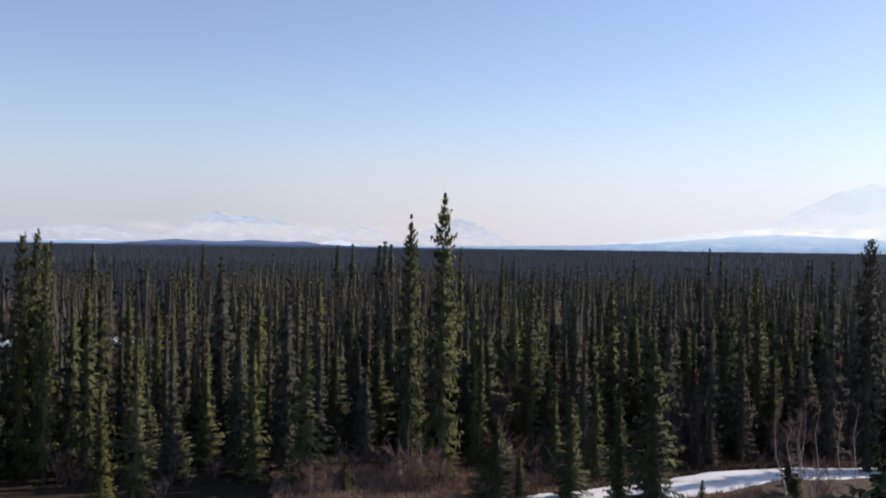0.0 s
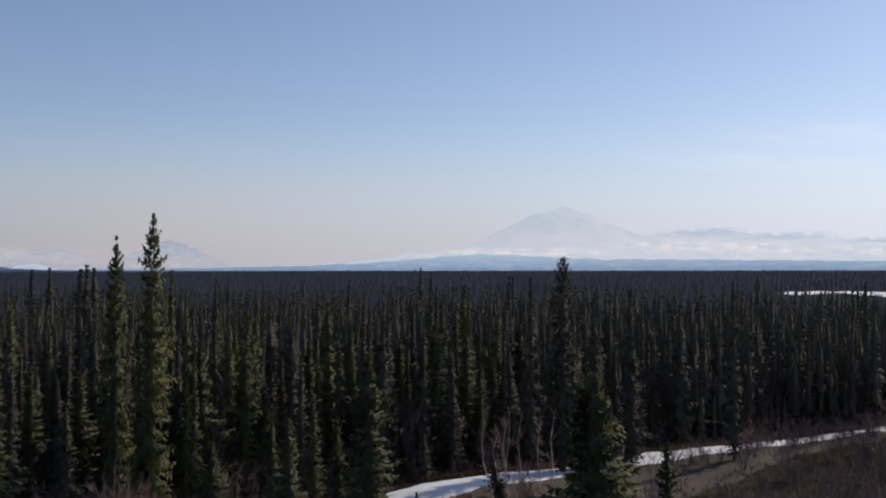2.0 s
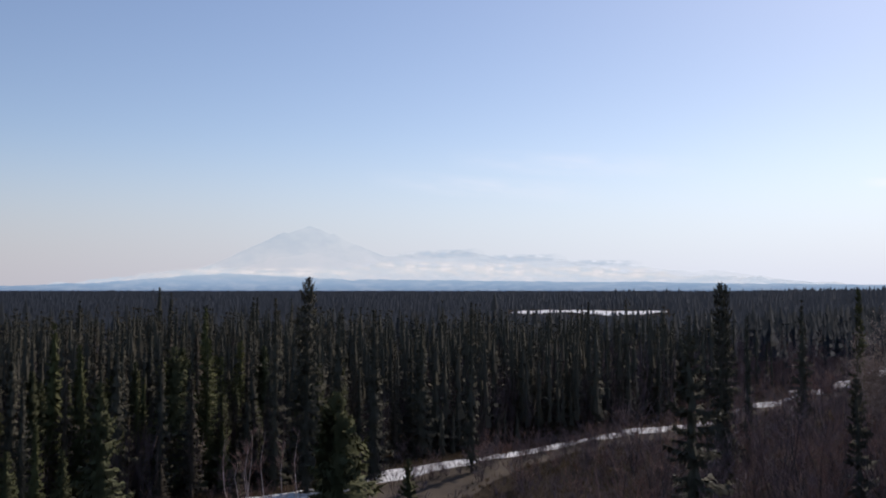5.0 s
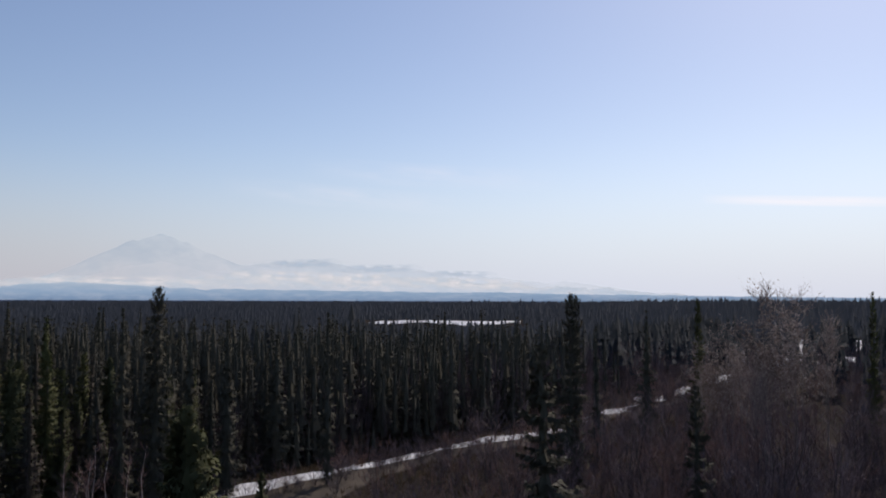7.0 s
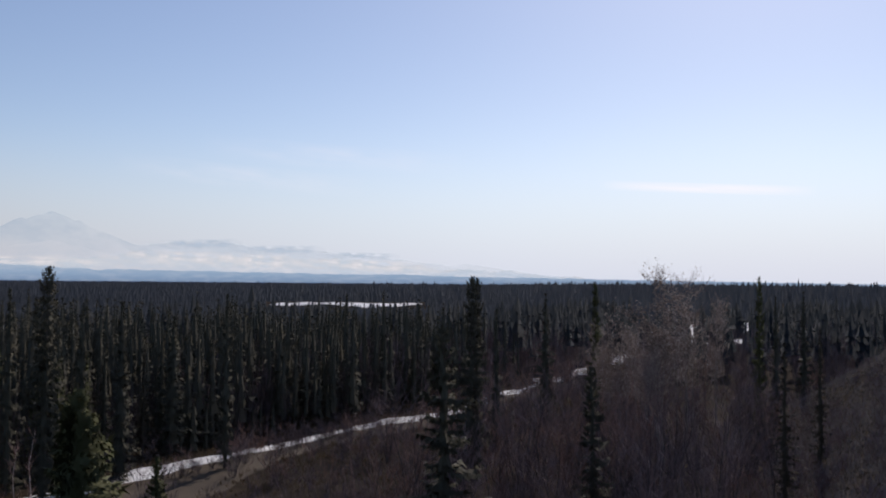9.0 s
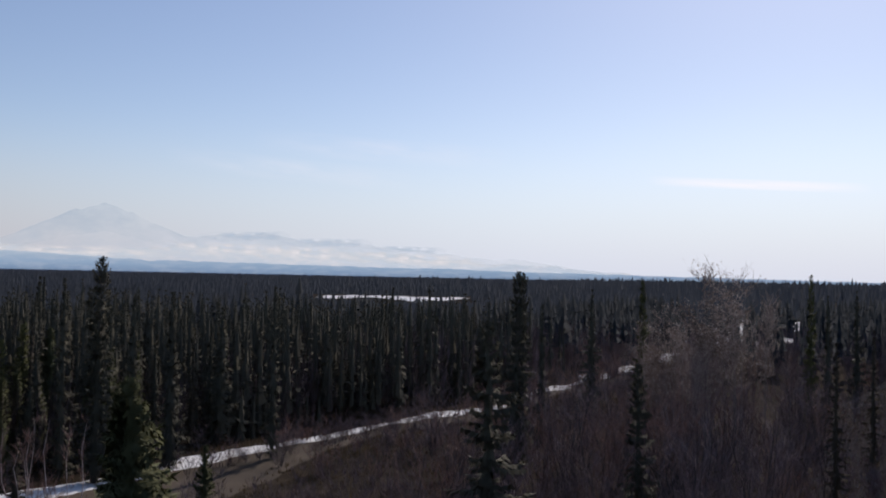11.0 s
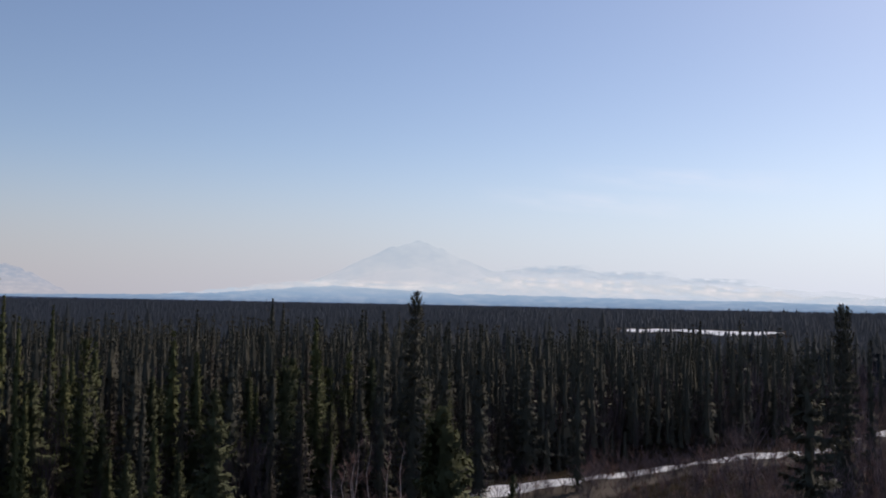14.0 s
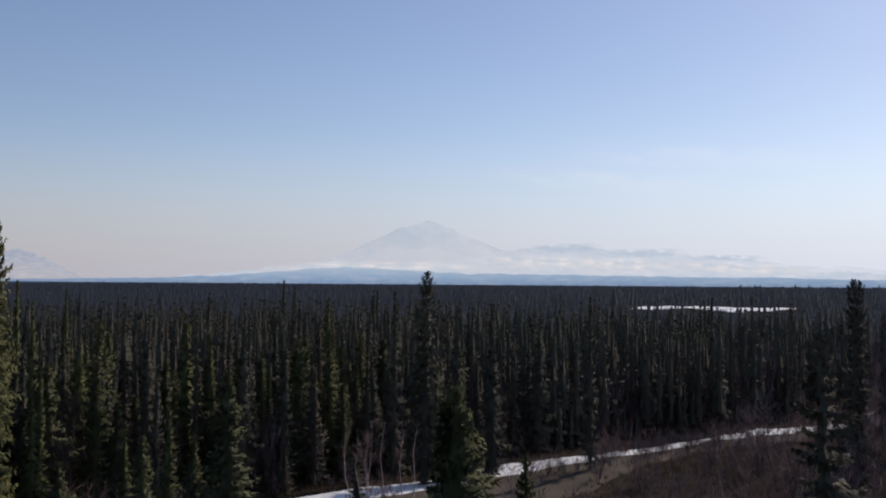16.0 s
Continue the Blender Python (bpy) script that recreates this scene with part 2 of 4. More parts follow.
def land(x, y):
    """Height of the ground: a bluff, a flat, a wooded hollow, a rising plain beyond."""
    x, y = np.asarray(x, float), np.asarray(y, float)
    d = np.hypot(x, y)
    hollow = -12 * smooth(150, 380, d) + 8 * smooth(790, 900, d) + 7.5 * smooth(1080, 1500, d)
    hollow = hollow * (1 - 0.85 * smooth(-45, -53, azimuth(x, y)) * (1 - smooth(700, 900, d)))
    left = smooth(-6, 8, azimuth(x, y))
    hollow = hollow * (1 - 0.75 * left) + left * 1.0 * smooth(1400, 2000, d)
    hollow = hollow + 7.5 * smooth(-43, -51, azimuth(x, y)) * smooth(430, 640, d) * (1 - 0.6 * smooth(1100, 1500, d))
    nrm = y * math.cos(BLUFF + math.pi / 2) - x * math.sin(BLUFF + math.pi / 2) - 0.64 * np.clip(x - 50, 0, 42)
    rise = 13.4 * (1 - smooth(-3.0, 27.0, nrm + 2.0 * np.sin(x * 0.09) * smooth(5, 30, d)))
    bumps = 0.35 * np.sin(x * 0.21 + 1.3) * np.sin(y * 0.17 + 0.4) * smooth(8, 40, d)
    return hollow + rise * (1 - smooth(500, 800, d)) + bumps


CREEK_X = (-6, 4, 10.5, 15, 19.5, 24, 30, 34, 40, 47, 53, 61, 67, 74, 79, 97, 119, 142, 200, 400)
CREEK_Y = (52.7, 56.6, 60.1, 62.7, 64.4, 66.5, 69.0, 70.1, 71.9, 74.3, 75.8, 76.3, 78.7, 81.4, 82.8, 90.0, 99.5, 108.5, 137, 217)
CREEK_HALF = (2.0, 2.7, 2.9, 2.1, 1.4, 1.5, 1.4, 1.3, 1.4, 1.3, 0.8, 1.0, 1.5, 1.4, 1.4, 1.9, 1.8, 2.0, 2.6, 2.6)


def eased(x, at, values):
    """Values between the bends of a line, rounded off over a few metres."""
    return sum(np.interp(x + o, at, values) for o in (-2.0, 0.0, 2.0)) / 3


def strip_y(x):
    """The middle line of the snowy creek bed."""
    x = np.asarray(x, float)
    return eased(x, CREEK_X, CREEK_Y) + 0.25 * np.sin(x * 0.23)


def strip_half(x):
    x = np.asarray(x, float)
    melted = np.where(x > 84, 0.25 + 0.75 * smooth(-0.3, 0.6, np.cos((x - 94) * 0.363)), 1.0)          # broken up by melting farther on
    return eased(x, CREEK_X, CREEK_HALF) * melted + 0.25 * np.sin(x * 0.41) * melted + 0.2 * np.sin(x * 0.97 + 1) * melted + 20.0 * smooth(175, 260, x)


def mesh_object(name, verts, faces, mat, parent=None, flat=True):
    me = bpy.data.meshes.new(name)
    verts = np.asarray(verts, np.float32).reshape(-1, 3)
    faces = np.asarray(faces, np.int32)
    k = faces.shape[1]
    me.vertices.add(len(verts))
    me.vertices.foreach_set("co", verts.ravel())
    me.loops.add(faces.size)
    me.loops.foreach_set("vertex_index", faces.ravel())
    me.polygons.add(len(faces))
    me.polygons.foreach_set("loop_start", np.arange(0, faces.size, k, dtype=np.int32))
    me.update(calc_edges=True)
    if not flat:
        me.polygons.foreach_set("use_smooth", np.ones(len(faces), bool))
    me.materials.append(mat)
    ob = new(name, me)
    ob.parent = parent
    return ob


def grid_faces(rows, cols, wrap=False):
    i, j = np.meshgrid(np.arange(rows - 1), np.arange(cols if wrap else cols - 1), indexing="ij")
    a, b = i * cols + j, i * cols + (j + 1) % cols
    return np.stack([a, b, b + cols, a + cols], -1).reshape(-1, 4)


# ---------------------------------------------------------------- ground, snow, distance
rings = np.concatenate([[0.0], np.geomspace(0.8, 4950, 150)])
turns = np.radians(np.arange(0, 360, 1.5))
rr, tt = np.meshgrid(rings, turns, indexing="ij")
gx, gy = -rr * np.sin(tt), rr * np.cos(tt) - 0.8
gz = land(gx, gy)
ground = mesh_object("ground", np.stack([gx, gy, gz], -1), grid_faces(len(rings), len(turns), True), GROUND, flat=False)
tagged(ground, "brown forest floor of moss and dead grass under the spruces", "ground", kind="structure")


def snow_sheet(name, cx, cy, half, label):
    """A ragged bank of old snow along a line: rounded across, lying on the ground."""
    cx, cy, half = (np.asarray(v, float) for v in (cx, cy, half))
    tx, ty = np.gradient(cx), np.gradient(cy)
    ln = np.hypot(tx, ty)
    nx, ny = -ty / ln, tx / ln
    cross = np.array([-1.0, -0.97, -0.85, -0.6, -0.3, 0.0, 0.3, 0.6, 0.85, 0.97, 1.0])
    lift = np.array([-0.10, 0.03, 0.10, 0.15, 0.17, 0.18, 0.17, 0.15, 0.10, 0.03, -0.10])
    rag = np.array([noise.noise((x * 0.55, y * 0.55, 0.0)) for x, y in zip(cx, cy)])
    rag2 = np.array([noise.noise((x * 0.6, y * 0.6, 7.0)) for x, y in zip(cx, cy)])
    rag, rag2 = (r_ + 0.55 * np.array([noise.noise((x * 2.3, y * 2.3, k_)) for x, y in zip(cx, cy)]) for r_, k_ in ((rag, 3.0), (rag2, 9.0)))
    side = np.where(cross[None, :] > 0, 1 + 0.30 * rag[:, None], 1 + 0.22 * rag2[:, None])
    px = cx[:, None] + nx[:, None] * cross * half[:, None] * side
    py = cy[:, None] + ny[:, None] * cross * half[:, None] * side
    pz = land(px, py) + lift + 0.5 * smooth(120, 200, np.hypot(px, py))
    ob = mesh_object(name, np.stack([px, py, pz], -1), grid_faces(len(cx), len(cross)), SNOW, flat=False)
    return tagged(ob, label, "snow", kind="stuff")


xs = np.arange(-1.5, 385, 0.5)
snow_sheet("snow_strip", xs, strip_y(xs), strip_half(xs), "ragged strip of old white snow along a creek bed")


def dirt_road():
    """A smooth unpaved track beside the snow bank, with a low worn shoulder towards it."""
    cx = np.arange(-8.0, 120.0, 0.8)
    near_edge = strip_y(cx) - strip_half(cx) * 0.93
    cross = np.array([0.3, 0.0, -0.35, -0.8, -2.5, -5.0, -8.0, -9.4, -10.0])
    lift = np.array([0.02, 0.10, 0.07, 0.04, 0.05, 0.05, 0.04, 0.03, -0.12])
    wob = np.array([noise.noise((x * 0.35, 4.0, 0.0)) for x in cx])
    wide = 1 - 0.70 * smooth(18, 52, cx) + 0.08 * wob
    px = cx[:, None] + 0.33 * -cross[None] * wide[:, None]
    py = near_edge[:, None] + cross[None] * wide[:, None]
    ob = mesh_object("dirt_road", np.stack([px, py, land(px, py) + lift], -1), grid_faces(len(cx), len(cross)), DIRT, flat=False)
    return tagged(ob, "smooth brown unpaved track beside the snow bank", "road", kind="structure")


dirt_road()
ang = np.linspace(-32.1, -41.3, 160)
ld = 885 + 12 * np.sin(np.radians((ang + 31) * 60))
snow_sheet("snow_field", [polar(a, d)[0] for a, d in zip(ang, ld)], [polar(a, d)[1] for a, d in zip(ang, ld)],
           20 * np.sin(np.clip((ang + 41.4) / 9.4, 0.01, 0.99) * math.pi) ** 0.4, "snow-covered open lake among far spruces")


for pa, pd, pl, ph in ((23.3, 154, 3.4, 4.5), (22.3, 152, 2.6, 3.6), (29.8, 150, 2.5, 3.0), (-8.75, 700, 3.6, 7.0), (-9.9, 700, 2.0, 5.0)):
    q = np.linspace(-1, 1, 24)
    (ax, ay), t_ = polar(pa, pd), radians(pa)
    snow_sheet("snow_patch", ax + np.cos(t_) * q * pl, ay + np.sin(t_) * q * pl, ph * np.sqrt(1.02 - q * q), "small patch of old snow in a forest clearing")


def far_ridge(name, mat, d0, depth, lo, hi, height, rough, label, step=0.12):
    """A range of hills as a strip of relief, from its foot up to the crest and down behind."""
    az = np.arange(lo, hi, step)
    crest = np.array([height(a) for a in az])
    crest = crest + np.array([rough * (noise.noise((a * 1.1, d0 * 0.01, 0.0)) + 0.5 * noise.noise((a * 3.1, d0 * 0.01, 3.0))) for a in az]) * np.clip(crest / 40.0, 0, 1)
    steps = np.array([0.0, 0.12, 0.3, 0.5, 0.7, 0.85, 1.0, 1.3])
    tall = np.array([-0.3, 0.12, 0.33, 0.54, 0.75, 0.9, 1.0, 0.6])
    vs = np.empty((len(steps), len(az), 3))
    for i, (s_, h_) in enumerate(zip(steps, tall)):
        wob = np.array([noise.noise((a * 0.9, s_ * 5, 11.0)) for a in az])
        d = d0 + depth * (s_ + 0.10 * wob)
        vs[i, :, 0], vs[i, :, 1] = -d * np.sin(np.radians(az)), d * np.cos(np.radians(az))
        vs[i, :, 2] = np.where(h_ < 0, -8, EYE + h_ * np.maximum(crest, 0.5))
    ob = mesh_object(name, vs, grid_faces(len(steps), len(az)), mat, flat=False)
    ob.visible_shadow = False
    return tagged(ob, label, "mountains", kind="structure")


def tent(a, peaks):
    """Degrees of height at azimuth a, from peaks of (azimuth, height, fall per degree to the left, to the right)."""
    return max(h - (l_ * (a - c) if a > c else r_ * (c - a)) for c, h, l_, r_ in peaks)


def up(deg, d):
    return d * math.tan(radians(max(deg, 0.02)))


MASSIF_PEAKS = [(-19.7, 3.98, 0.42, 0.40), (-18.2, 3.55, 0.47, 0.42), (-21.2, 3.52, 0.42, 0.62), (-27.4, 2.42, 0.10, 0.25), (-28.8, 2.55, 0.3, 0.22),
                (-33.0, 2.2, 0.12, 0.13), (-37.0, 1.78, 0.1, 0.11), (-44.1, 1.25, 0.1, 0.14)]
BLUE_PEAKS = [(18.6, 2.10, 0.55, 0.9), (18.15, 1.98, 0.5, 0.42), (15.6, 1.62, 0.2, 0.26), (10.0, 1.35, 0.18, 0.40), (3.9, 2.0, 0.45, 0.5), (2.6, 1.55, 0.5, 0.75), (16.9, 1.9, 0.3, 0.2), (26.5, 1.1, 0.12, 0.12)]
RANGE_PEAKS = [(17.5, 0.35, 0.07, 0.08), (11.0, 0.35, 0.1, 0.25), (-15.0, 1.5, 0.11, 0.1), (-24.0, 1.75, 0.12, 0.05), (-33.0, 1.65, 0.09, 0.075), (-40.0, 1.2, 0.03, 0.09), (-46.5, 0.8, 0.03, 0.11), (25.0, 0.3, 0.05, 0.1)]
FOOT_PEAKS = [(-14.6, 1.08, 0.085, 0.05), (-8.2, 0.52, 0.045, 0.05), (-24.0, 0.72, 0.02, 0.012), (-40.0, 0.60, 0.02, 0.045), (4.0, 0.16, 0.01, 0.02), (24.0, 0.2, 0.01, 0.02)]
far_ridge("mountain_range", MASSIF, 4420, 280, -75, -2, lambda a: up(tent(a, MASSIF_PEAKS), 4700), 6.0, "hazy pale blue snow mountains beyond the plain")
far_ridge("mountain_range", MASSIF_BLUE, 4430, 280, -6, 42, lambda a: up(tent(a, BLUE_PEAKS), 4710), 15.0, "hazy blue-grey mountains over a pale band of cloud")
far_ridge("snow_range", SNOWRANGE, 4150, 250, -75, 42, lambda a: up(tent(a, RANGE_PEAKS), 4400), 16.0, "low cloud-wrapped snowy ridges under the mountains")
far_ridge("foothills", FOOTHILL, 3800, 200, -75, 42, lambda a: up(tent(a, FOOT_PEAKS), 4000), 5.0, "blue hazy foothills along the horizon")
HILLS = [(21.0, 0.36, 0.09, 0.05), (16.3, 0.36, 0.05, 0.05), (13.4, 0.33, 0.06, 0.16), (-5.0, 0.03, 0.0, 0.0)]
far_ridge("wooded_hills", LOWHILL, 3450, 150, -80, 45, lambda a: up(tent(a, HILLS), 3600), 1.5, "wooded rise on the horizon, painted dark blue with haze")


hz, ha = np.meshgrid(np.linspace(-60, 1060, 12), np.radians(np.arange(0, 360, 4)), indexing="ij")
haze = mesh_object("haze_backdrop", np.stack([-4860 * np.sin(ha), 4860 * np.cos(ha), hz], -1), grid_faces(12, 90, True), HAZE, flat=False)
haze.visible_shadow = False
tagged(haze, "pale haze painted on a glowing shell all round the horizon", "haze", kind="structure")


# self-lit cloud: its sunlit or shaded tone is painted as emission colour
def wisp_mat(name, strength, stretch, colour=srgb(240, 243, 248), thin=0.3, full=0.75):
    m, n, l, p = material(name)
    n.remove(p)
    uv = n.new("ShaderNodeTexCoord")
    sep = n.new("ShaderNodeSeparateXYZ")
    l.new(uv.outputs["UV"], sep.inputs[0])
    mp = n.new("ShaderNodeMapping")
    mp.inputs["Scale"].default_value = (stretch, 1.0, 1.0)
    l.new(uv.outputs["UV"], mp.inputs["Vector"])
    t = n.new("ShaderNodeTexNoise")
    t.inputs["Scale"].default_value, t.inputs["Detail"].default_value = 2.2, 5.0
    l.new(mp.outputs[0], t.inputs["Vector"])
    fall = 1.0
    for axis in ("X", "Y"):
        c = math_node(n, l, "MULTIPLY", sep.outputs[axis], math_node(n, l, "SUBTRACT", 1.0, sep.outputs[axis]))
        fall = math_node(n, l, "MULTIPLY", math_node(n, l, "MULTIPLY", c, 4.0), fall)
    k = n.new("ShaderNodeMapRange")
    k.inputs["From Min"].default_value, k.inputs["From Max"].default_value, k.inputs["To Max"].default_value = thin, full, strength
    l.new(t.outputs["Fac"], k.inputs["Value"])
    e = n.new("ShaderNodeEmission")
    e.inputs["Color"].default_value = colour
    tr = n.new("ShaderNodeBsdfTransparent")
    ms = n.new("ShaderNodeMixShader")
    l.new(math_node(n, l, "MULTIPLY", fall, k.outputs[0]), ms.inputs["Fac"])
    l.new(tr.outputs[0], ms.inputs[1])
    l.new(e.outputs[0], ms.inputs[2])
    l.new(ms.outputs[0], n["Material Output"].inputs["Surface"])
    return m


def wisp(name, mat, az0, el0, az1, el1, half, label, far=4830):
    """A thin streak of high cloud, far behind the mountains' crest."""
    k = np.linspace(0, 1, 24)
    vs, uvs = [], []
    for side in (0.0, 0.5, 1.0):
        for q in k:
            a, e = az0 + (az1 - az0) * q, el0 + (el1 - el0) * q + (side - 0.5) * 2 * half
            d = far + 10 * side
            vs.append((*polar(a, d * math.cos(radians(e))), EYE + d * math.sin(radians(e))))
            uvs.append((q, side))
    f = grid_faces(3, len(k))
    ob = mesh_object(name, vs, f, mat, flat=False)
    layer = ob.data.uv_layers.new(name="UVMap")
    layer.data.foreach_set("uv", np.array(uvs, np.float32)[f.ravel()].ravel())
    ob.visible_shadow = False
    return tagged(ob, label, "cloud", kind="structure")


STREAK, VEIL = wisp_mat("cloud_streak", 0.68, 1.2, (1.0, 1.0, 1.0, 1.0), 0.12, 0.5), wisp_mat("cloud_veil", 0.26, 2.0)
wisp("cloud_streak", STREAK, -52.0, 6.1, -64.5, 5.5, 0.33, "thin white streak of high cloud")
wisp("cloud_veil", VEIL, -23.0, 6.9, -38.0, 5.8, 0.75, "faint veil of high cloud over the mountains")
wisp("cloud_veil", VEIL, -28.0, 8.1, -44.0, 7.3, 0.8, "faint veil of high cloud over the mountains")
BANK = wisp_mat("cloud_bank", 0.68, 3.6, srgb(231, 230, 226), 0.42, 0.62)
# shaded copy of the cloud bank, the shade put into its colour
SHADED = wisp_mat("cloud_shaded", 0.8, 3.0, srgb(164, 186, 204), 0.4, 0.62)
for a0, e0, a1, e1, hf in ((-22.0, 1.5, -31.0, 1.45, 0.42), (-27.5, 1.35, -35.0, 1.3, 0.5), (-33.0, 1.25, -43.0, 1.0, 0.4), (-10.0, 1.0, -24.0, 1.25, 0.35)):
    wisp("cloud_bank", BANK, a0, e0, a1, e1, hf, "bank of white cloud lying along the mountain slopes", 4100)
THIN_BANK = wisp_mat("cloud_bank_thin", 0.22, 2.6, srgb(224, 219, 216), 0.36, 0.66)
for a0, e0, a1, e1, hf in ((28.0, 0.85, 13.0, 0.95, 0.6), (23.5, 1.15, 11.0, 1.0, 0.45), (16.5, 0.9, 5.5, 0.8, 0.6)):
    wisp("cloud_bank", THIN_BANK, a0, e0, a1, e1, hf, "thin bank of pale cloud under far peaks", 4100)
for a0, e0, a1, e1, hf in ((-25.0, 2.15, -30.5, 2.4, 0.3), (-29.5, 1.95, -35.5, 2.05, 0.3), (-35.0, 1.75, -40.0, 1.7, 0.2), (21.0, 1.75, 14.0, 1.6, 0.25)):
    wisp("cloud_bank", SHADED, a0, e0, a1, e1, hf, "grey-blue shaded cloud along the mountain crest", 4090)

# ---------------------------------------------------------------- trees
def profile(u, kind):
    """Reach of the boughs at the height u (0 at the lowest bough, 1 at the tip), as a share of the crown's radius."""
    foot = 0.62 + 0.38 * smooth(0.0, 0.16, u)
    if kind == "club":
        return foot * (0.06 + 0.94 * (1 - u) ** 0.62) + 0.10 * np.exp(-((u - 0.90) / 0.05) ** 2) - 0.10 * np.exp(-((u - 0.80) / 0.05) ** 2)
    if kind == "headed":
        return foot * np.interp(u, (0.0, 0.25, 0.5, 0.70, 0.77, 0.80, 0.84, 0.92, 1.0), (1.0, 0.96, 0.80, 0.64, 0.46, 0.42, 0.46, 0.24, 0.03))
    if kind == "crowned":
        return foot * np.interp(u, (0.0, 0.25, 0.5, 0.70, 0.82, 0.87, 0.90, 0.94, 1.0), (1.0, 0.96, 0.85, 0.72, 0.58, 0.38, 0.44, 0.34, 0.03))
    if kind == "broad":
        return 0.03 + 0.97 * (1 - u) ** 0.86
    return (0.6 + 0.4 * smooth(0.0, 0.25, u)) * (0.03 + 0.97 * (1 - u) ** 1.2)


def boughs(rng, h, radius, bare, kind, gap=0.34, per=6, nodes=5, shag=1.0, broad=1.0):
    """The needle boughs of one spruce crown: each a drooping tent of sprays along its own limb, in uneven whorls, some broken short.
    Returns triangles (n, 3, 3)."""
    whorls = max(int(h * (1 - bare) / gap), 7)
    uw = np.sort(np.clip((np.arange(whorls) + 0.5 + rng.normal(0, 0.22, whorls)) / whorls, 0.0, 1.0)) ** 0.96
    u = np.repeat(uw, per)
    n_ = len(u)
    turn = np.repeat(np.arange(whorls) * 2.4, per) + np.tile(np.arange(per) * 2 * math.pi / per, whorls) + rng.normal(0, 0.28, n_)
    z0 = h * bare + h * (1 - bare) * u + rng.normal(0, 0.3 * gap, n_) * (u < 0.95)
    lump = 1.0
    for k_, f_, w_ in ((1, 0.9, 0.16), (2, 1.7, 0.15), (3, 2.9, 0.12), (0, 1.3, 0.12)):
        lump = lump + w_ * np.sin(k_ * turn + f_ * z0 * (11.0 / h) ** 0.5 + rng.uniform(0, 6.28))
    reach = radius * profile(u, kind) * np.clip(lump, 0.45, 1.6) * rng.uniform(0.6, 1.25, n_)
    reach = np.where(rng.random(n_) < 0.08, reach * 0.4, reach) + 0.035
    slope = np.interp(u, (0.0, 0.5, 0.8, 0.93, 1.0), (-0.50, -0.22, 0.15, 0.7, 1.3)) + rng.normal(0, 0.13, n_)
    tris = []
    ca, sn = np.cos(turn), np.sin(turn)
    out, side, upw = np.stack([ca, sn, 0 * ca], -1), np.stack([-sn, ca, 0 * ca], -1), np.array([0.0, 0.0, 1.0])

    def at(s_):
        return out * (reach * s_)[:, None] + upw * (z0 + reach * (slope * s_ + 0.30 * s_ * s_ - 0.12 * s_))[:, None]

    step = 0.78 / nodes
    for i in range(nodes):
        s_ = 0.22 + step * (i + rng.uniform(0.1, 0.9, n_))
        p_ = at(s_) + rng.normal(0, 0.03, (n_, 3))
        run = out + upw * (slope + 0.5 * s_)[:, None]
        run /= np.linalg.norm(run, axis=1)[:, None]
        for hand in (-1, 1):
            ln = (reach * (0.44 - 0.30 * s_) + 0.09) * rng.uniform(0.55, 1.35, n_) * shag
            way = out * rng.uniform(0.25, 0.75, n_)[:, None] + side * (hand * rng.uniform(0.6, 1.0, n_))[:, None] + upw * (rng.normal(-0.42, 0.28, n_) + 0.3 * slope)[:, None]
            way /= np.linalg.norm(way, axis=1)[:, None]
            hw = (step * reach * 0.42 + 0.03)[:, None] * broad * rng.uniform(0.7, 1.2, n_)[:, None]
            tris.append(np.stack([p_ - run * hw, p_ + run * hw, p_ + way * ln[:, None]], 1))
        ln = (reach * 0.20 + 0.12) * rng.uniform(0.5, 1.3, n_) * shag
        hang = out * rng.uniform(0.0, 0.6, n_)[:, None] + side * rng.normal(0, 0.35, n_)[:, None] - upw * rng.uniform(0.5, 1.0, n_)[:, None] * np.where(u > 0.92, -1.0, 1.0)[:, None]
        tris.append(np.stack([p_ - run * 0.09 - side * 0.03, p_ + run * 0.09 + side * 0.03, p_ + hang * ln[:, None]], 1))
    tip, ln = at(0.96), (0.10 + 0.16 * reach)[:, None] * rng.uniform(0.7, 1.3, n_)[:, None]
    run = out + upw * (slope + 0.35)[:, None] + side * rng.normal(0, 0.25, n_)[:, None]
    run /= np.linalg.norm(run, axis=1)[:, None]
    tris.append(np.stack([tip - side * ln * 0.45, tip + side * ln * 0.45, tip + run * ln], 1))
    k_ = rng.uniform(0, 6.28, 4)
    foot_ = np.stack([np.cos(k_) * 0.03, np.sin(k_) * 0.03, h * rng.uniform(0.955, 0.97, 4)], -1)
    lead = np.stack([foot_, foot_ * np.array([-1, -1, 1]), np.stack([np.cos(k_) * 0.02, np.sin(k_) * 0.02, h * rng.uniform(0.985, 1.005, 4)], -1)], 1)
    return np.concatenate(tris + [lead])


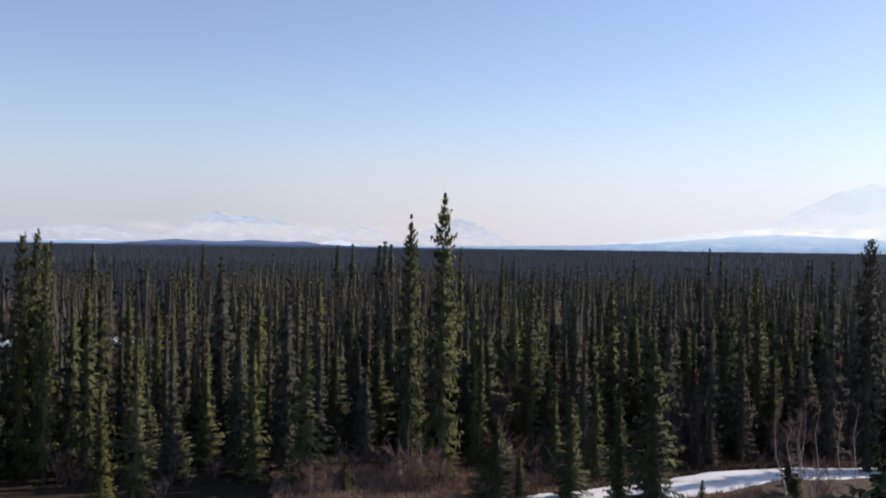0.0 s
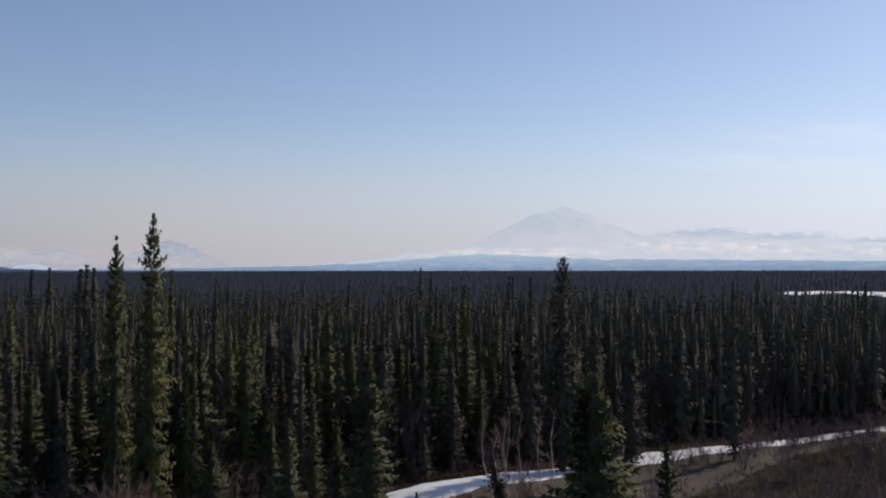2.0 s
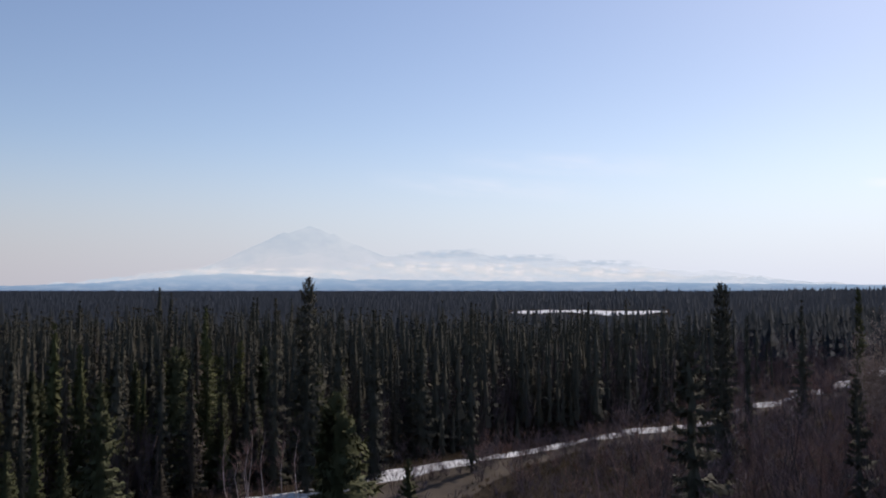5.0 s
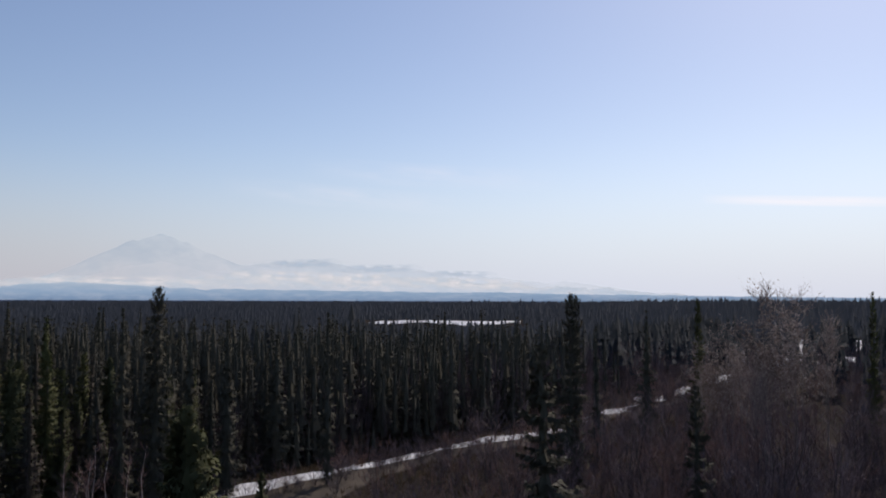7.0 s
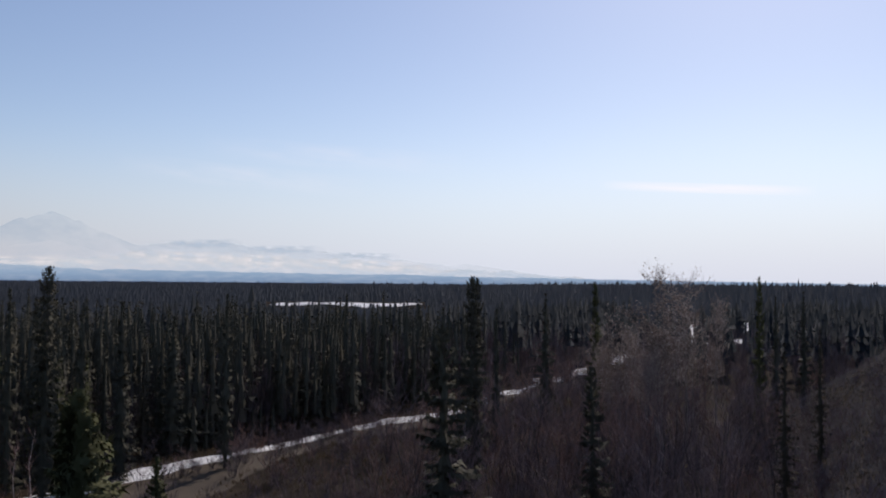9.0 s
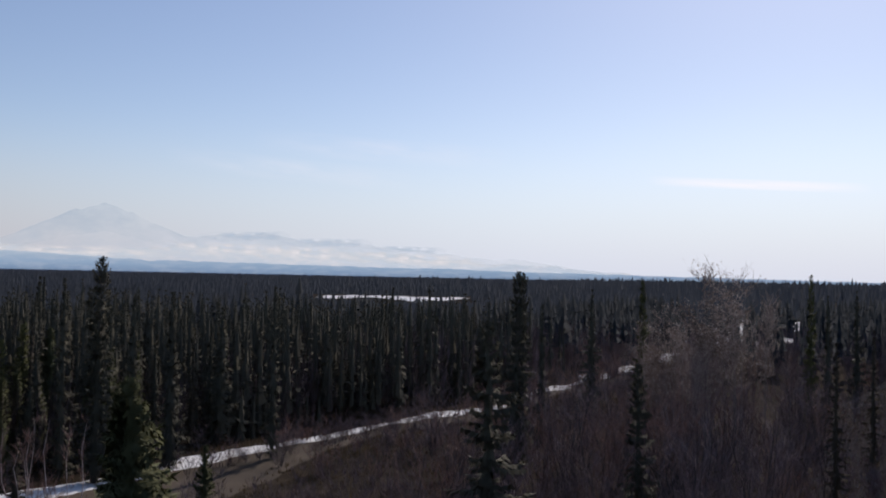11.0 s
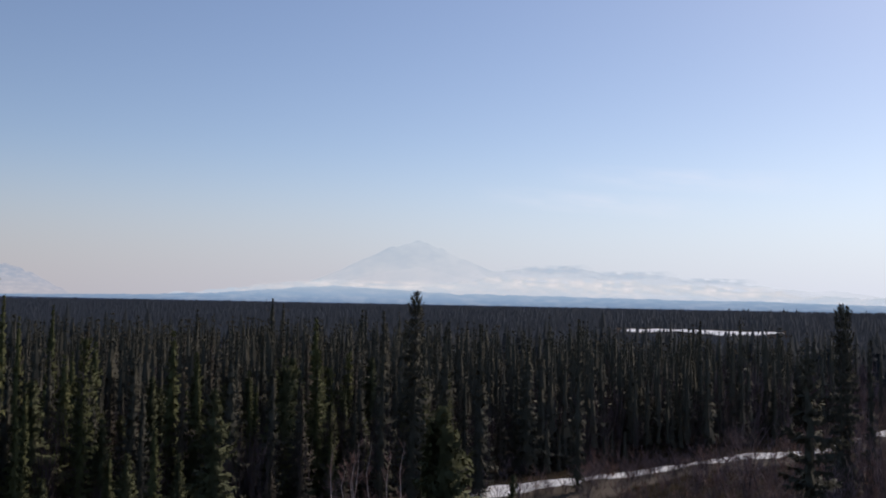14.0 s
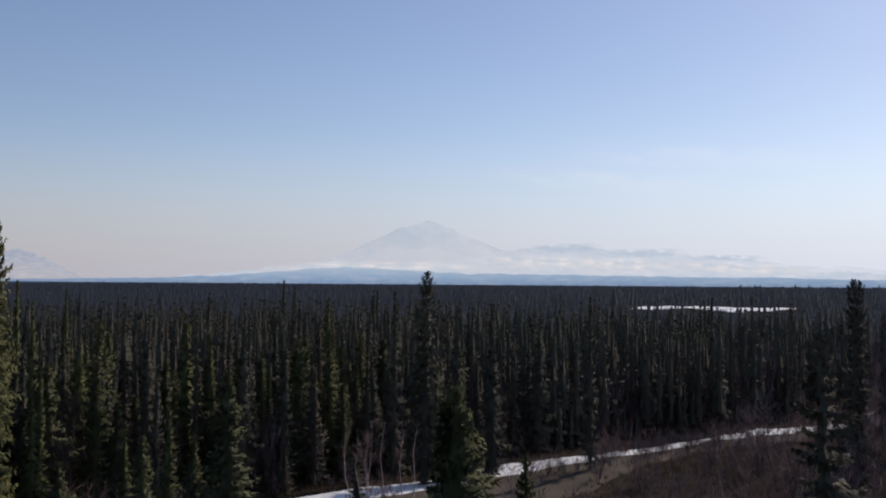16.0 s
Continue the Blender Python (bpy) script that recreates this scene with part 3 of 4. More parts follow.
def skirts(rng, rad, tiers, sides, tall=10.0, low=0.3):
    """The dense inside of a spruce, or a small far one: ragged skirts of boughs one over the other. Returns triangles (n, 3, 3)."""
    tris = []
    cuts = np.linspace(low, tall * 0.9, tiers + 1)
    for i in range(tiers):
        z0, z1 = cuts[i], min(cuts[i] + (cuts[1] - cuts[0]) * 1.9, tall) if i < tiers - 1 else tall
        r0 = rad * (0.12 + 0.88 * (1 - z0 / tall) ** 0.8) * rng.uniform(0.85, 1.15)
        k = (np.arange(sides) + rng.uniform(0, 1)) * 2 * math.pi / sides
        rr_ = r0 * rng.uniform(0.5, 1.3, sides)
        ring = np.stack([np.cos(k) * rr_, np.sin(k) * rr_, z0 + rng.uniform(-0.35, 0.35, sides)], -1)
        top = np.array([rng.normal(0, 0.05), rng.normal(0, 0.05), z1])
        tris += [np.array([ring[a], ring[(a + 1) % sides], top]) for a in range(sides)]
    return np.array(tris)


def far_spruce(rng, rad, tiers, sides):
    """A far spruce, 10 m tall: a bare lower trunk, and skirts of boughs above."""
    pole = np.array([[[math.cos(a) * 0.12, math.sin(a) * 0.12, -0.2], [math.cos(a + 2.1) * 0.12, math.sin(a + 2.1) * 0.12, -0.2], [0, 0, 6.0]] for a in (0.0, 2.1, 4.2)])
    return np.concatenate([pole, skirts(rng, rad, tiers, sides, 10.0, 1.6)])


def tube(points, radii, sides):
    """A tapered tube along points; returns vertices and quads."""
    points = np.asarray(points, float)
    k = np.arange(sides) * 2 * math.pi / sides
    way = np.gradient(points, axis=0)
    way /= np.linalg.norm(way, axis=1)[:, None] + 1e-9
    ref = np.where(np.abs(way[:, 2:3]) > 0.9, np.array([[1.0, 0, 0]]), np.array([[0, 0, 1.0]]))
    a = np.cross(way, ref)
    a /= np.linalg.norm(a, axis=1)[:, None]
    b = np.cross(way, a)
    v = points[:, None] + (a[:, None] * np.cos(k)[None, :, None] + b[:, None] * np.sin(k)[None, :, None]) * np.asarray(radii)[:, None, None]
    return v.reshape(-1, 3), grid_faces(len(points), sides, True)


def join(pieces):
    vs, fs, base = [], [], 0
    for v, f in pieces:
        vs.append(v)
        fs.append(f + base)
        base += len(v)
    return np.concatenate(vs), np.concatenate(fs)


def soft_normals(q, ax=0.0, ay=0.0, own_share=0.18, lift=0.35):
    """Turns each face of a crown outward; returns normals between its own and the way outward from the trunk, so that it shades as one soft mass."""
    mid = q.mean(axis=1)
    out = np.stack([mid[:, 0] - ax, mid[:, 1] - ay, np.zeros(len(q))], -1)
    out /= np.linalg.norm(out, axis=1)[:, None] + 1e-6
    out[:, 2] = lift
    own = np.cross(q[:, 1] - q[:, 0], q[:, 2] - q[:, 0])
    own /= np.linalg.norm(own, axis=1)[:, None] + 1e-9
    flip = (own * out).sum(axis=1) < 0
    q[flip] = q[flip][:, ::-1]
    own[flip] *= -1
    nrm = out + own_share * own
    return nrm / np.linalg.norm(nrm, axis=1)[:, None]


def soft_mesh(name, q, nrm, mat, parent=None):
    ob = mesh_object(name, q.reshape(-1, 3), np.arange(len(q) * 3).reshape(-1, 3), mat, parent, flat=False)
    at = ob.data.attributes.new("custom_normal", "FLOAT_VECTOR", "POINT")
    at.data.foreach_set("vector", np.repeat(nrm, 3, axis=0).astype(np.float32).ravel())
    return ob


def spruce(seed, h, radius, kind="narrow", bare=0.06, needles=NEEDLES, label="", gap=0.34, per=6, nodes=5, core=0.42):
    """One spruce: a tapered trunk with dead lower limbs, and a crown of needle sprays."""
    rng = np.random.default_rng(seed)
    root = new("spruce_tree")
    zz = np.linspace(-0.4, h * 0.985, 9)
    lean = np.cumsum(rng.normal(0, 0.02, (9, 2)), axis=0) * (h / 12)
    pts = np.column_stack([lean - lean[0], zz])
    v, f = tube(pts, np.linspace(0.011 * h + 0.03, 0.012, 9), 6)
    trunk = mesh_object("trunk", v, f, BARK, root)
    pieces = []
    for _ in range(10):
        z, a, r_ = rng.uniform(0.03, 0.28) * h, rng.uniform(0, 6.28), rng.uniform(0.4, 0.9) * radius
        pieces.append(tube([[0, 0, z], [math.cos(a) * r_ * 0.6, math.sin(a) * r_ * 0.6, z - 0.1 * r_], [math.cos(a) * r_, math.sin(a) * r_, z - 0.35 * r_]], [0.02, 0.012, 0.004], 3))
    v, f = join(pieces)
    tagged(mesh_object("deadwood", v, f, BARK, trunk), "bare grey dead lower limbs", kind="stuff")
    q = boughs(rng, h, radius, bare, kind, gap, per, nodes)
    q = np.concatenate([q, skirts(rng, radius * core, int(h * 1.5), 7, h * (0.74 if kind in ("headed", "crowned", "club") else 0.97), h * bare + 0.5)])
    q[..., :2] += np.stack([np.interp(q[..., 2], zz, pts[:, 0]), np.interp(q[..., 2], zz, pts[:, 1])], -1)
    mid = q[..., 2].mean(axis=1)
    soft_mesh("crown", q, soft_normals(q, np.interp(mid, zz, pts[:, 0]), np.interp(mid, zz, pts[:, 1])), needles, root)
    return tagged(root, label, "spruce", group="spruces of the forest edge")


def bare_shrub(seed, h, spread, stems, twigs, wood, name, label, category, lean=0.35, limbs=9, low=0.2, thick=0.016, many=5, fine_w=0.010, rise=(0.7, 1.9), even=0.55, top=1.0, leaves=0, crook=1.0):
    """A leafless clump: stems from one root, each with its limbs, and the fine twigs they carry."""
    rng = np.random.default_rng(seed)
    root = new(name)
    fine = []
    for _ in range(stems):
        a, ln = rng.uniform(0, 6.28), rng.uniform(0, 1) ** 0.6 * lean
        hh = h * rng.uniform(even, 1.0)
        k = np.linspace(0, 1, 5)
        bend = rng.normal(0, 0.05 * crook, (5, 2)).cumsum(axis=0) * spread
        px = np.cos(a) * (0.15 + ln * hh * k ** 1.3) + bend[:, 0]
        py = np.sin(a) * (0.15 + ln * hh * k ** 1.3) + bend[:, 1]
        pts = np.column_stack([px, py, hh * k - 0.15 * (k == 0)])
        v, f = tube(pts, np.linspace(thick + 0.004 * h, 0.006, 5), 4)
        mesh_object("stem", v, f, wood, root)
        for _ in range(limbs):
            t_ = low + (0.97 - low) * rng.random() ** top
            p0 = np.array([np.interp(t_, k, pts[:, i]) for i in range(3)])
            b = rng.uniform(0, 6.28)
            reach = spread * rng.uniform(0.14, 0.42) * (1.1 - 0.7 * abs(t_ - 0.55))
            p2 = p0 + np.array([math.cos(b) * reach, math.sin(b) * reach, reach * rng.uniform(*rise)])
            p1 = (p0 + p2) / 2 + rng.normal(0, 0.14, 3) * reach
            fine.append(tube([p0, p1, p2], [fine_w, fine_w * 0.7, fine_w * 0.4], 3))
            for _ in range(many):
                q0 = p0 + (p2 - p0) * rng.uniform(0.15, 1.0)
                dirn = (p2 - p0) * rng.uniform(0.15, 0.4) + rng.normal(0, 0.26, 3) * reach
                dirn[2] = abs(dirn[2]) * 1.2 + 0.12
                wv = np.cross(dirn, rng.normal(0, 1, 3))
                wv = wv / (np.linalg.norm(wv) + 1e-6) * fine_w
                fine.append((np.array([q0 - wv, q0 + wv, q0 + dirn + wv * 0.5, q0 + dirn - wv * 0.5]), np.arange(4).reshape(1, 4)))
    v, f = join(fine)
    tagged(mesh_object("twig_spray", v, f, twigs, root), kind="stuff")
    if leaves:
        at = v[rng.choice(len(v), leaves)][:, None] + rng.normal(0, 0.04, (leaves, 3, 3))
        tagged(mesh_object("dry_leaves", at, np.arange(leaves * 3).reshape(-1, 3), LEAVES_DRY, root), "few pale dry leaves left on the twigs", kind="stuff")
    return tagged(root, label, category, group="leafless brush below the bluff")


def put(master, used, x, y, h, base_h, turn, wide=1.0):
    """Stand a tree of height h at (x, y): the master itself the first time, a copy after that."""
    k = h / base_h
    m_ = Matrix.Translation((x, y, float(land(x, y)) - 0.05)) @ Matrix.Rotation(turn, 4, "Z") @ Matrix.Diagonal((k * wide, k * wide, k, 1))
    if master.name in used:
        s_ = master.scale
        return copy_thing(master, m_ @ Matrix.Diagonal((1 / s_.x, 1 / s_.y, 1 / s_.z, 1)))
    used.add(master.name)
    master.matrix_basis = m_
    return master


SPRUCE_LABEL = "narrow dark green spruce with drooping needle sprays"
MASTERS = {
    "narrow": [spruce(10 + i, 11, 1.25 + 0.12 * i, "narrow", 0.03, NEEDLES, SPRUCE_LABEL) for i in range(6)],
    "green": [spruce(60 + i, 11, 1.35 + 0.12 * i, "narrow", 0.03, NEEDLES_SUNLIT, "narrow olive green spruce with sunlight painted into its needles") for i in range(5)],
    "club": [spruce(20 + i, 15, 1.5 + 0.10 * i, "club", 0.04, NEEDLES_SUNLIT, "tall dark spruce with a ragged club-shaped top", 0.33, 7, 7) for i in range(3)],
    "headed": [spruce(27 + i, 15, 1.5 + 0.08 * i, "headed", 0.03, NEEDLES_SUNLIT, "tall dark spruce with a thick bushy head", 0.31, 7, 7) for i in range(2)],
    "crowned": [spruce(24 + i, 15, 1.5 + 0.08 * i, "crowned", 0.03, NEEDLES, "tall dark spruce with a pointed bushy crown", 0.31, 7, 7) for i in range(2)],
    "broad": [spruce(30 + i, 10, 1.9 + 0.15 * i, "broad", 0.02, NEEDLES_LUSH, "green spruce with wide lower boughs", 0.30, 7, 9, 0.36) for i in range(3)],
    "bushy": [spruce(35 + i, 9, 2.3 + 0.2 * i, "broad", 0.01, NEEDLES_LUSH, "bushy green spruce on the slope with long boughs", 0.22, 9, 14, 0.3) for i in range(2)],
    "old": [spruce(40 + i, 11, 1.15 + 0.12 * i, "narrow", 0.06, NEEDLES_OLD, "brownish half-bare spruce with thin boughs", 0.42, 5, 4, 0.3) for i in range(3)],
    "gappy": [spruce(46 + i, 11, 1.9 + 0.1 * i, "broad", 0.05, NEEDLES, "wide dark spruce with gaps between its boughs", 0.42, 6, 10, 0.22) for i in range(2)],
    "young": [spruce(50 + i, 6, 1.05 + 0.1 * i, "broad", 0.02, NEEDLES_YOUNG, "small yellow-green young spruce in the sun", 0.30, 6, 5, 0.3) for i in range(2)],
}
BASE = {"narrow": 11, "headed": 15, "crowned": 15, "green": 11, "club": 15, "broad": 10, "bushy": 9, "old": 11, "gappy": 11, "young": 6}
rng = np.random.default_rng(5)
used, spots = set(), []


def stand(kind, az, el, d, wide=1.0):
    """A spruce whose tip shows at azimuth az and elevation el, d metres off."""
    x, y = polar(az, d)
    h = EYE + d * math.tan(radians(el)) - float(land(x, y)) - 0.2
    mlist = MASTERS[kind]
    put(mlist[int(rng.integers(len(mlist)))], used, x, y, h, BASE[kind], rng.uniform(0, 6.28), wide)
    spots.append((x, y, d))

TALL_SPRUCES = [
    ("club", 29.12, 0.47, 66, 0.65),
    ("club", 28.37, 0.64, 66, 0.60),
    ("club", 27.89, 0.08, 64, 0.59),
    ("headed", 6.95, 2.10, 61, 0.60),
    ("headed", 4.90, 3.42, 60, 0.64),
    ("crowned", -19.66, 0.90, 70, 0.66),
    ("narrow", -17.77, -0.25, 72, 0.59),
    ("narrow", -23.73, -0.98, 75, 0.66),
    ("narrow", -23.73, -1.00, 76, 0.46),
    ("narrow", -29.61, -0.43, 78, 0.50),
    ("crowned", -44.38, 0.60, 75, 0.52),
    ("crowned", -44.72, 0.50, 76, 0.46),
    ("narrow", -45.87, -1.31, 86, 0.50),
    ("narrow", -48.85, -0.44, 105, 0.73),
    ("club", -51.79, 0.15, 95, 0.57),
    ("club", -61.26, 0.63, 92, 0.46),
    ("narrow", -62.15, -0.33, 92, 0.52),
    ("narrow", -63.66, -0.18, 110, 0.61),
]
EDGE_SPRUCES = [
    ("green", 25.59, -1.48, 64, 0.76),
    ("green", 24.90, -1.58, 70, 0.71),
    ("green", 23.48, -1.96, 80, 0.79),
    ("green", 21.82, -2.56, 78, 0.81),
    ("green", 22.92, -5.21, 58, 1.12),
    ("green", 21.05, -3.38, 72, 0.73),
    ("green", 20.08, -0.60, 95, 0.74),
    ("narrow", 18.26, -0.59, 85, 1.24),
    ("green", 17.03, -2.42, 68, 0.94),
    ("green", 16.00, -3.09, 80, 0.77),
    ("green", 16.23, -5.82, 60, 1.18),
    ("green", 15.02, -2.59, 75, 0.74),
    ("green", 13.71, -1.92, 85, 0.85),
    ("green", 13.19, -4.96, 59, 1.37),
    ("green", 12.45, -1.41, 90, 0.77),
    ("young", 10.69, -12.27, 57, 1.37),
    ("green", 11.35, -5.15, 72, 1.03),
    ("narrow", 8.51, 0.50, 95, 0.85),
    ("green", 26.53, -2.67, 66, 0.87),
]
MIDDLE_SPRUCES = [
    ("green", 3.80, 0.19, 95, 0.67),
    ("green", 2.99, -1.02, 85, 0.61),
    ("broad", 1.54, -9.79, 56, 1.60),
    ("green", 0.06, -11.85, 57, 1.59),
    ("green", -2.09, -8.53, 64, 1.22),
    ("broad", -2.96, -8.58, 57.5, 1.07),
    ("green", -4.49, -6.96, 62, 1.01),
    ("broad", -5.88, -8.72, 57, 0.86),
    ("broad", -7.82, -5.02, 55.5, 0.99),
    ("green", -9.91, -5.51, 76, 1.20),
    ("old", -11.26, -9.53, 67, 2.43),
    ("green", -13.66, -0.86, 83, 0.91),
    ("narrow", -10.55, -1.91, 95, 0.89),
    ("narrow", -11.93, -0.88, 100, 0.72),
    ("old", -15.54, -8.41, 61, 1.39),
    ("green", -10.79, -12.98, 54, 2.17),
    ("green", 1.26, -0.31, 100, 0.59),
    ("narrow", 9.50, -4.14, 76, 0.93),
    ("green", 5.90, -4.14, 75, 0.94),
]
FAR_SPRUCES = [
    ("narrow", 25.47, 0.05, 130, 1),
    ("narrow", 19.29, 0.21, 150, 0.9),
    ("narrow", 11.35, 0.26, 140, 1),
    ("narrow", 10.42, 0.35, 140, 0.9),
    ("narrow", 8.80, 0.30, 120, 1.2),
    ("narrow", 8.11, 0.31, 120, 1),
    ("narrow", -10.99, 0.30, 150, 0.8),
    ("narrow", -11.64, -0.03, 150, 0.8),
    ("narrow", -6.65, -0.51, 130, 0.8),
    ("narrow", -16.45, -0.34, 120, 0.8),
    ("narrow", -36.71, -0.49, 130, 0.8),
    ("narrow", -16.67, -0.28, 140, 0.8),
    ]
NEAR_SPRUCES = [
    ("young", 24.85, -10.3, 50, 0.95),
    ("bushy", -21.50, -6.15, 43, 1.15),
    ("gappy", -42.70, -2.45, 45, 1.1),
    ("broad", -25.74, -9.83, 50, 0.85),
    ("broad", -15.9, -12.2, 53, 1.6),
    ("gappy", -51.64, -4.73, 55, 0.8),
    ("old", -62.61, -2.96, 60, 0.9),
    ("old", -64.48, -2.25, 70, 0.8),
]
for row in TALL_SPRUCES + EDGE_SPRUCES + MIDDLE_SPRUCES + FAR_SPRUCES + NEAR_SPRUCES:
    stand(*row)


# the forest edge: trees one could count
CLEARINGS = [(22.9, 1.5, 72, 172), (29.8, 0.8, 74, 165), (-8.7, 0.5, 200, 720), (-9.9, 0.35, 200, 720), (-57.6, 0.28, 100, 300), (-60.4, 0.35, 100, 300)]


def in_forest(x, y):
    d, a = np.hypot(x, y), azimuth(x, y)
    edge = np.where(x > -3, y > strip_y(np.maximum(x, -3)) + strip_half(np.maximum(x, -3)) + 3.0, d > 59 + 2.0 * np.sin(a * 0.9))
    lake = (d > 790) & (d < 950) & (a < -31.8) & (a > -41.6) & ((d > 850) | (np.sin(x * 9.7 + y * 31.3) < 0.6))
    flat = (x > 165) & (np.abs(y - strip_y(x)) < 12 + 14 * smooth(175, 260, x)) & (x < 385)
    south = (d > 150) & (a < -45) & (y < strip_y(x) - strip_half(x) - 4)
    open_ = np.zeros(np.shape(x), bool)
    for ca, w_, d0, d1 in CLEARINGS:
        open_ |= (np.abs(a - ca) < w_) & (d > d0) & (d < d1) & (np.sin(x * 12.9 + y * 78.2) > (-0.95 if ca > 0 else -0.55))
    thin = (a < -55) & (d < 330) & (np.sin(x * 7.3 + y * 51.7) > 0.3)          # leafless woods take over here
    return (edge | south | (x > 390)) & ~lake & ~flat & ~open_ & ~thin


def clumping(x, y):
    """0 to 1: how thick the spruces stand; they grow in groups some ten metres across."""
    f = np.sin(x * 0.31 + 1.7 * np.sin(y * 0.19)) + np.sin(y * 0.37 + 1.3 * np.sin(x * 0.23 + 2.0)) + 0.7 * np.sin((x + y) * 0.62)
    return np.clip(0.5 + 0.27 * f, 0, 1)


def scatter(lo, hi, per, az_lo, az_hi, gap_seed):
    area = math.radians(az_hi - az_lo) / 2 * (hi * hi - lo * lo)
    cnt = int(area * per)
    g = np.random.default_rng(gap_seed)
    d = np.sqrt(g.uniform(lo * lo, hi * hi, cnt))
    a = np.radians(g.uniform(az_lo, az_hi, cnt))
    x, y = -d * np.sin(a), d * np.cos(a)
    ok = in_forest(x, y)
    return x[ok], y[ok], d[ok], g


NEAR = 92.0
x, y, d, g = scatter(58, NEAR, 0.28, -68, 34, 77)
ok = (d > np.where(azimuth(x, y) > 9, 63, 66) + 2.5 * np.sin(azimuth(x, y) * 1.7)) | (azimuth(x, y) < -12)          # the front row on the sunny side stands singly, above
x, y, d = x[ok], y[ok], d[ok]
order = np.argsort(d + 0.25 * np.abs(azimuth(x, y) + 15))
placed, rest = 0, []
for xi, yi, di in zip(x[order], y[order], d[order]):
    if any((xi - sx) ** 2 + (yi - sy) ** 2 < 1.2 ** 2 for sx, sy, _ in spots):
        continue
    right = azimuth(xi, yi) < -40.5
    if right and (azimuth(xi, yi) < -46 or g.random() < 0.8):
        continue
    spots.append((xi, yi, di))
    if placed >= 215:
        rest.append((xi, yi))
        continue
    kind = g.choice(["narrow", "old", "broad", "club"], p=[0.56, 0.22, 0.17, 0.05] if not right else [0.45, 0.4, 0.1, 0.05])
    # some on the sunny side take the copy with painted-in sunlight
    if kind == "narrow" and azimuth(xi, yi) > -20 + 10 * g.random() and g.random() < 0.4:
        kind = "green"
    h = float(np.clip(g.normal(8.6, 2.5), 3.0, 12.6)) * (0.85 if kind == "broad" else 1.0) * (0.75 if right else 1.0)
    ml = MASTERS[kind]
    put(ml[int(g.integers(len(ml)))], used, xi, yi, h, BASE[kind], g.uniform(0, 6.28), g.uniform(0.7, 1.0) + 0.45 * g.random() ** 3 + 2.2 * max(0.0, 0.75 - h / BASE[kind]))
    placed += 1


def stuff_forest(name, lo, hi, per, shape, seed, mat, label, hmean, also=(), az_lo=-70, az_hi=36):
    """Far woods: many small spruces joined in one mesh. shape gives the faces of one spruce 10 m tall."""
    x, y, d, g = scatter(lo, hi, per, az_lo, az_hi, seed)
    if len(also):
        x, y = np.append(x, [q[0] for q in also]), np.append(y, [q[1] for q in also])
        d = np.hypot(x, y)
    if lo == NEAR:          # the spruces stand in groups, and thin out where the leafless woods begin
        ok = ((azimuth(x, y) > -42) | (g.random(len(x)) < 0.4)) & (g.random(len(x)) < 0.55 + 0.6 * clumping(x, y))
        x, y, d = x[ok], y[ok], d[ok]
    masters = [shape(np.random.default_rng(seed + i), i) for i in range(8)]
    soft = [soft_normals(q, 0.0, 0.0, *((0.10, 0.3) if lo < 150 else (0.04, 3.0) if lo < 330 else (0.03, 4.0))) for q in masters]
    z = land(x, y)
    h = np.clip(g.normal(hmean, (0.24 if lo == NEAR else 0.19) * hmean, len(x)), 0.35 * hmean, 1.26 * hmean)
    h = h * (0.90 + 0.2 * clumping(x, y)) + (g.random(len(x)) < 0.02) * g.uniform(0.1, 0.22, len(x)) * hmean
    h = h + (d > 800) * (azimuth(x, y) < -38) * (g.random(len(x)) < 0.10) * g.uniform(1.5, 4.5, len(x))
    low = (d > 230) & (d < 860) & (azimuth(x, y) < -4) & (azimuth(x, y) > -47)
    h = np.where(low, h * 0.75, h)
    turn, wide = g.uniform(0, 6.28, len(x)), g.uniform(0.75, 1.15, len(x)) + 0.7 * g.random(len(x)) ** 4
    pick = g.integers(0, 8, len(x))
    parts, normals = [], []
    for i in range(8):
        s_ = pick == i
        q = masters[i][None] * np.stack([h[s_] / 10 * wide[s_], h[s_] / 10 * wide[s_], h[s_] / 10], -1)[:, None, None, :]
        c, s2 = np.cos(turn[s_])[:, None, None], np.sin(turn[s_])[:, None, None]
        parts.append(np.stack([q[..., 0] * c - q[..., 1] * s2 + x[s_][:, None, None], q[..., 0] * s2 + q[..., 1] * c + y[s_][:, None, None],
                               q[..., 2] + z[s_][:, None, None]], -1).reshape(-1, 3, 3))
        nx, ny, nz = (np.broadcast_to(soft[i][None, :, k], q.shape[:2]) for k in range(3))
        c, s2 = c[..., 0], s2[..., 0]
        normals.append(np.stack([nx * c - ny * s2, nx * s2 + ny * c, nz], -1).reshape(-1, 3))
    ob = soft_mesh(name, np.concatenate(parts), np.concatenate(normals), mat)
    return tagged(ob, label, "forest", kind="stuff")


stuff_forest("spruce_forest", NEAR, 150, 0.36, lambda g_, i: np.concatenate([boughs(g_, 10.0, 0.85 + 0.13 * i, 0.05 if i % 2 else 0.25, "narrow", 0.52, 4, 1, 1.15, 0.5), skirts(g_, 0.5, 5, 5, 9.6, 1.5)]), 101,
             NEEDLES_STAND, "dense stand of narrow dark green spruces", 9.5, rest)
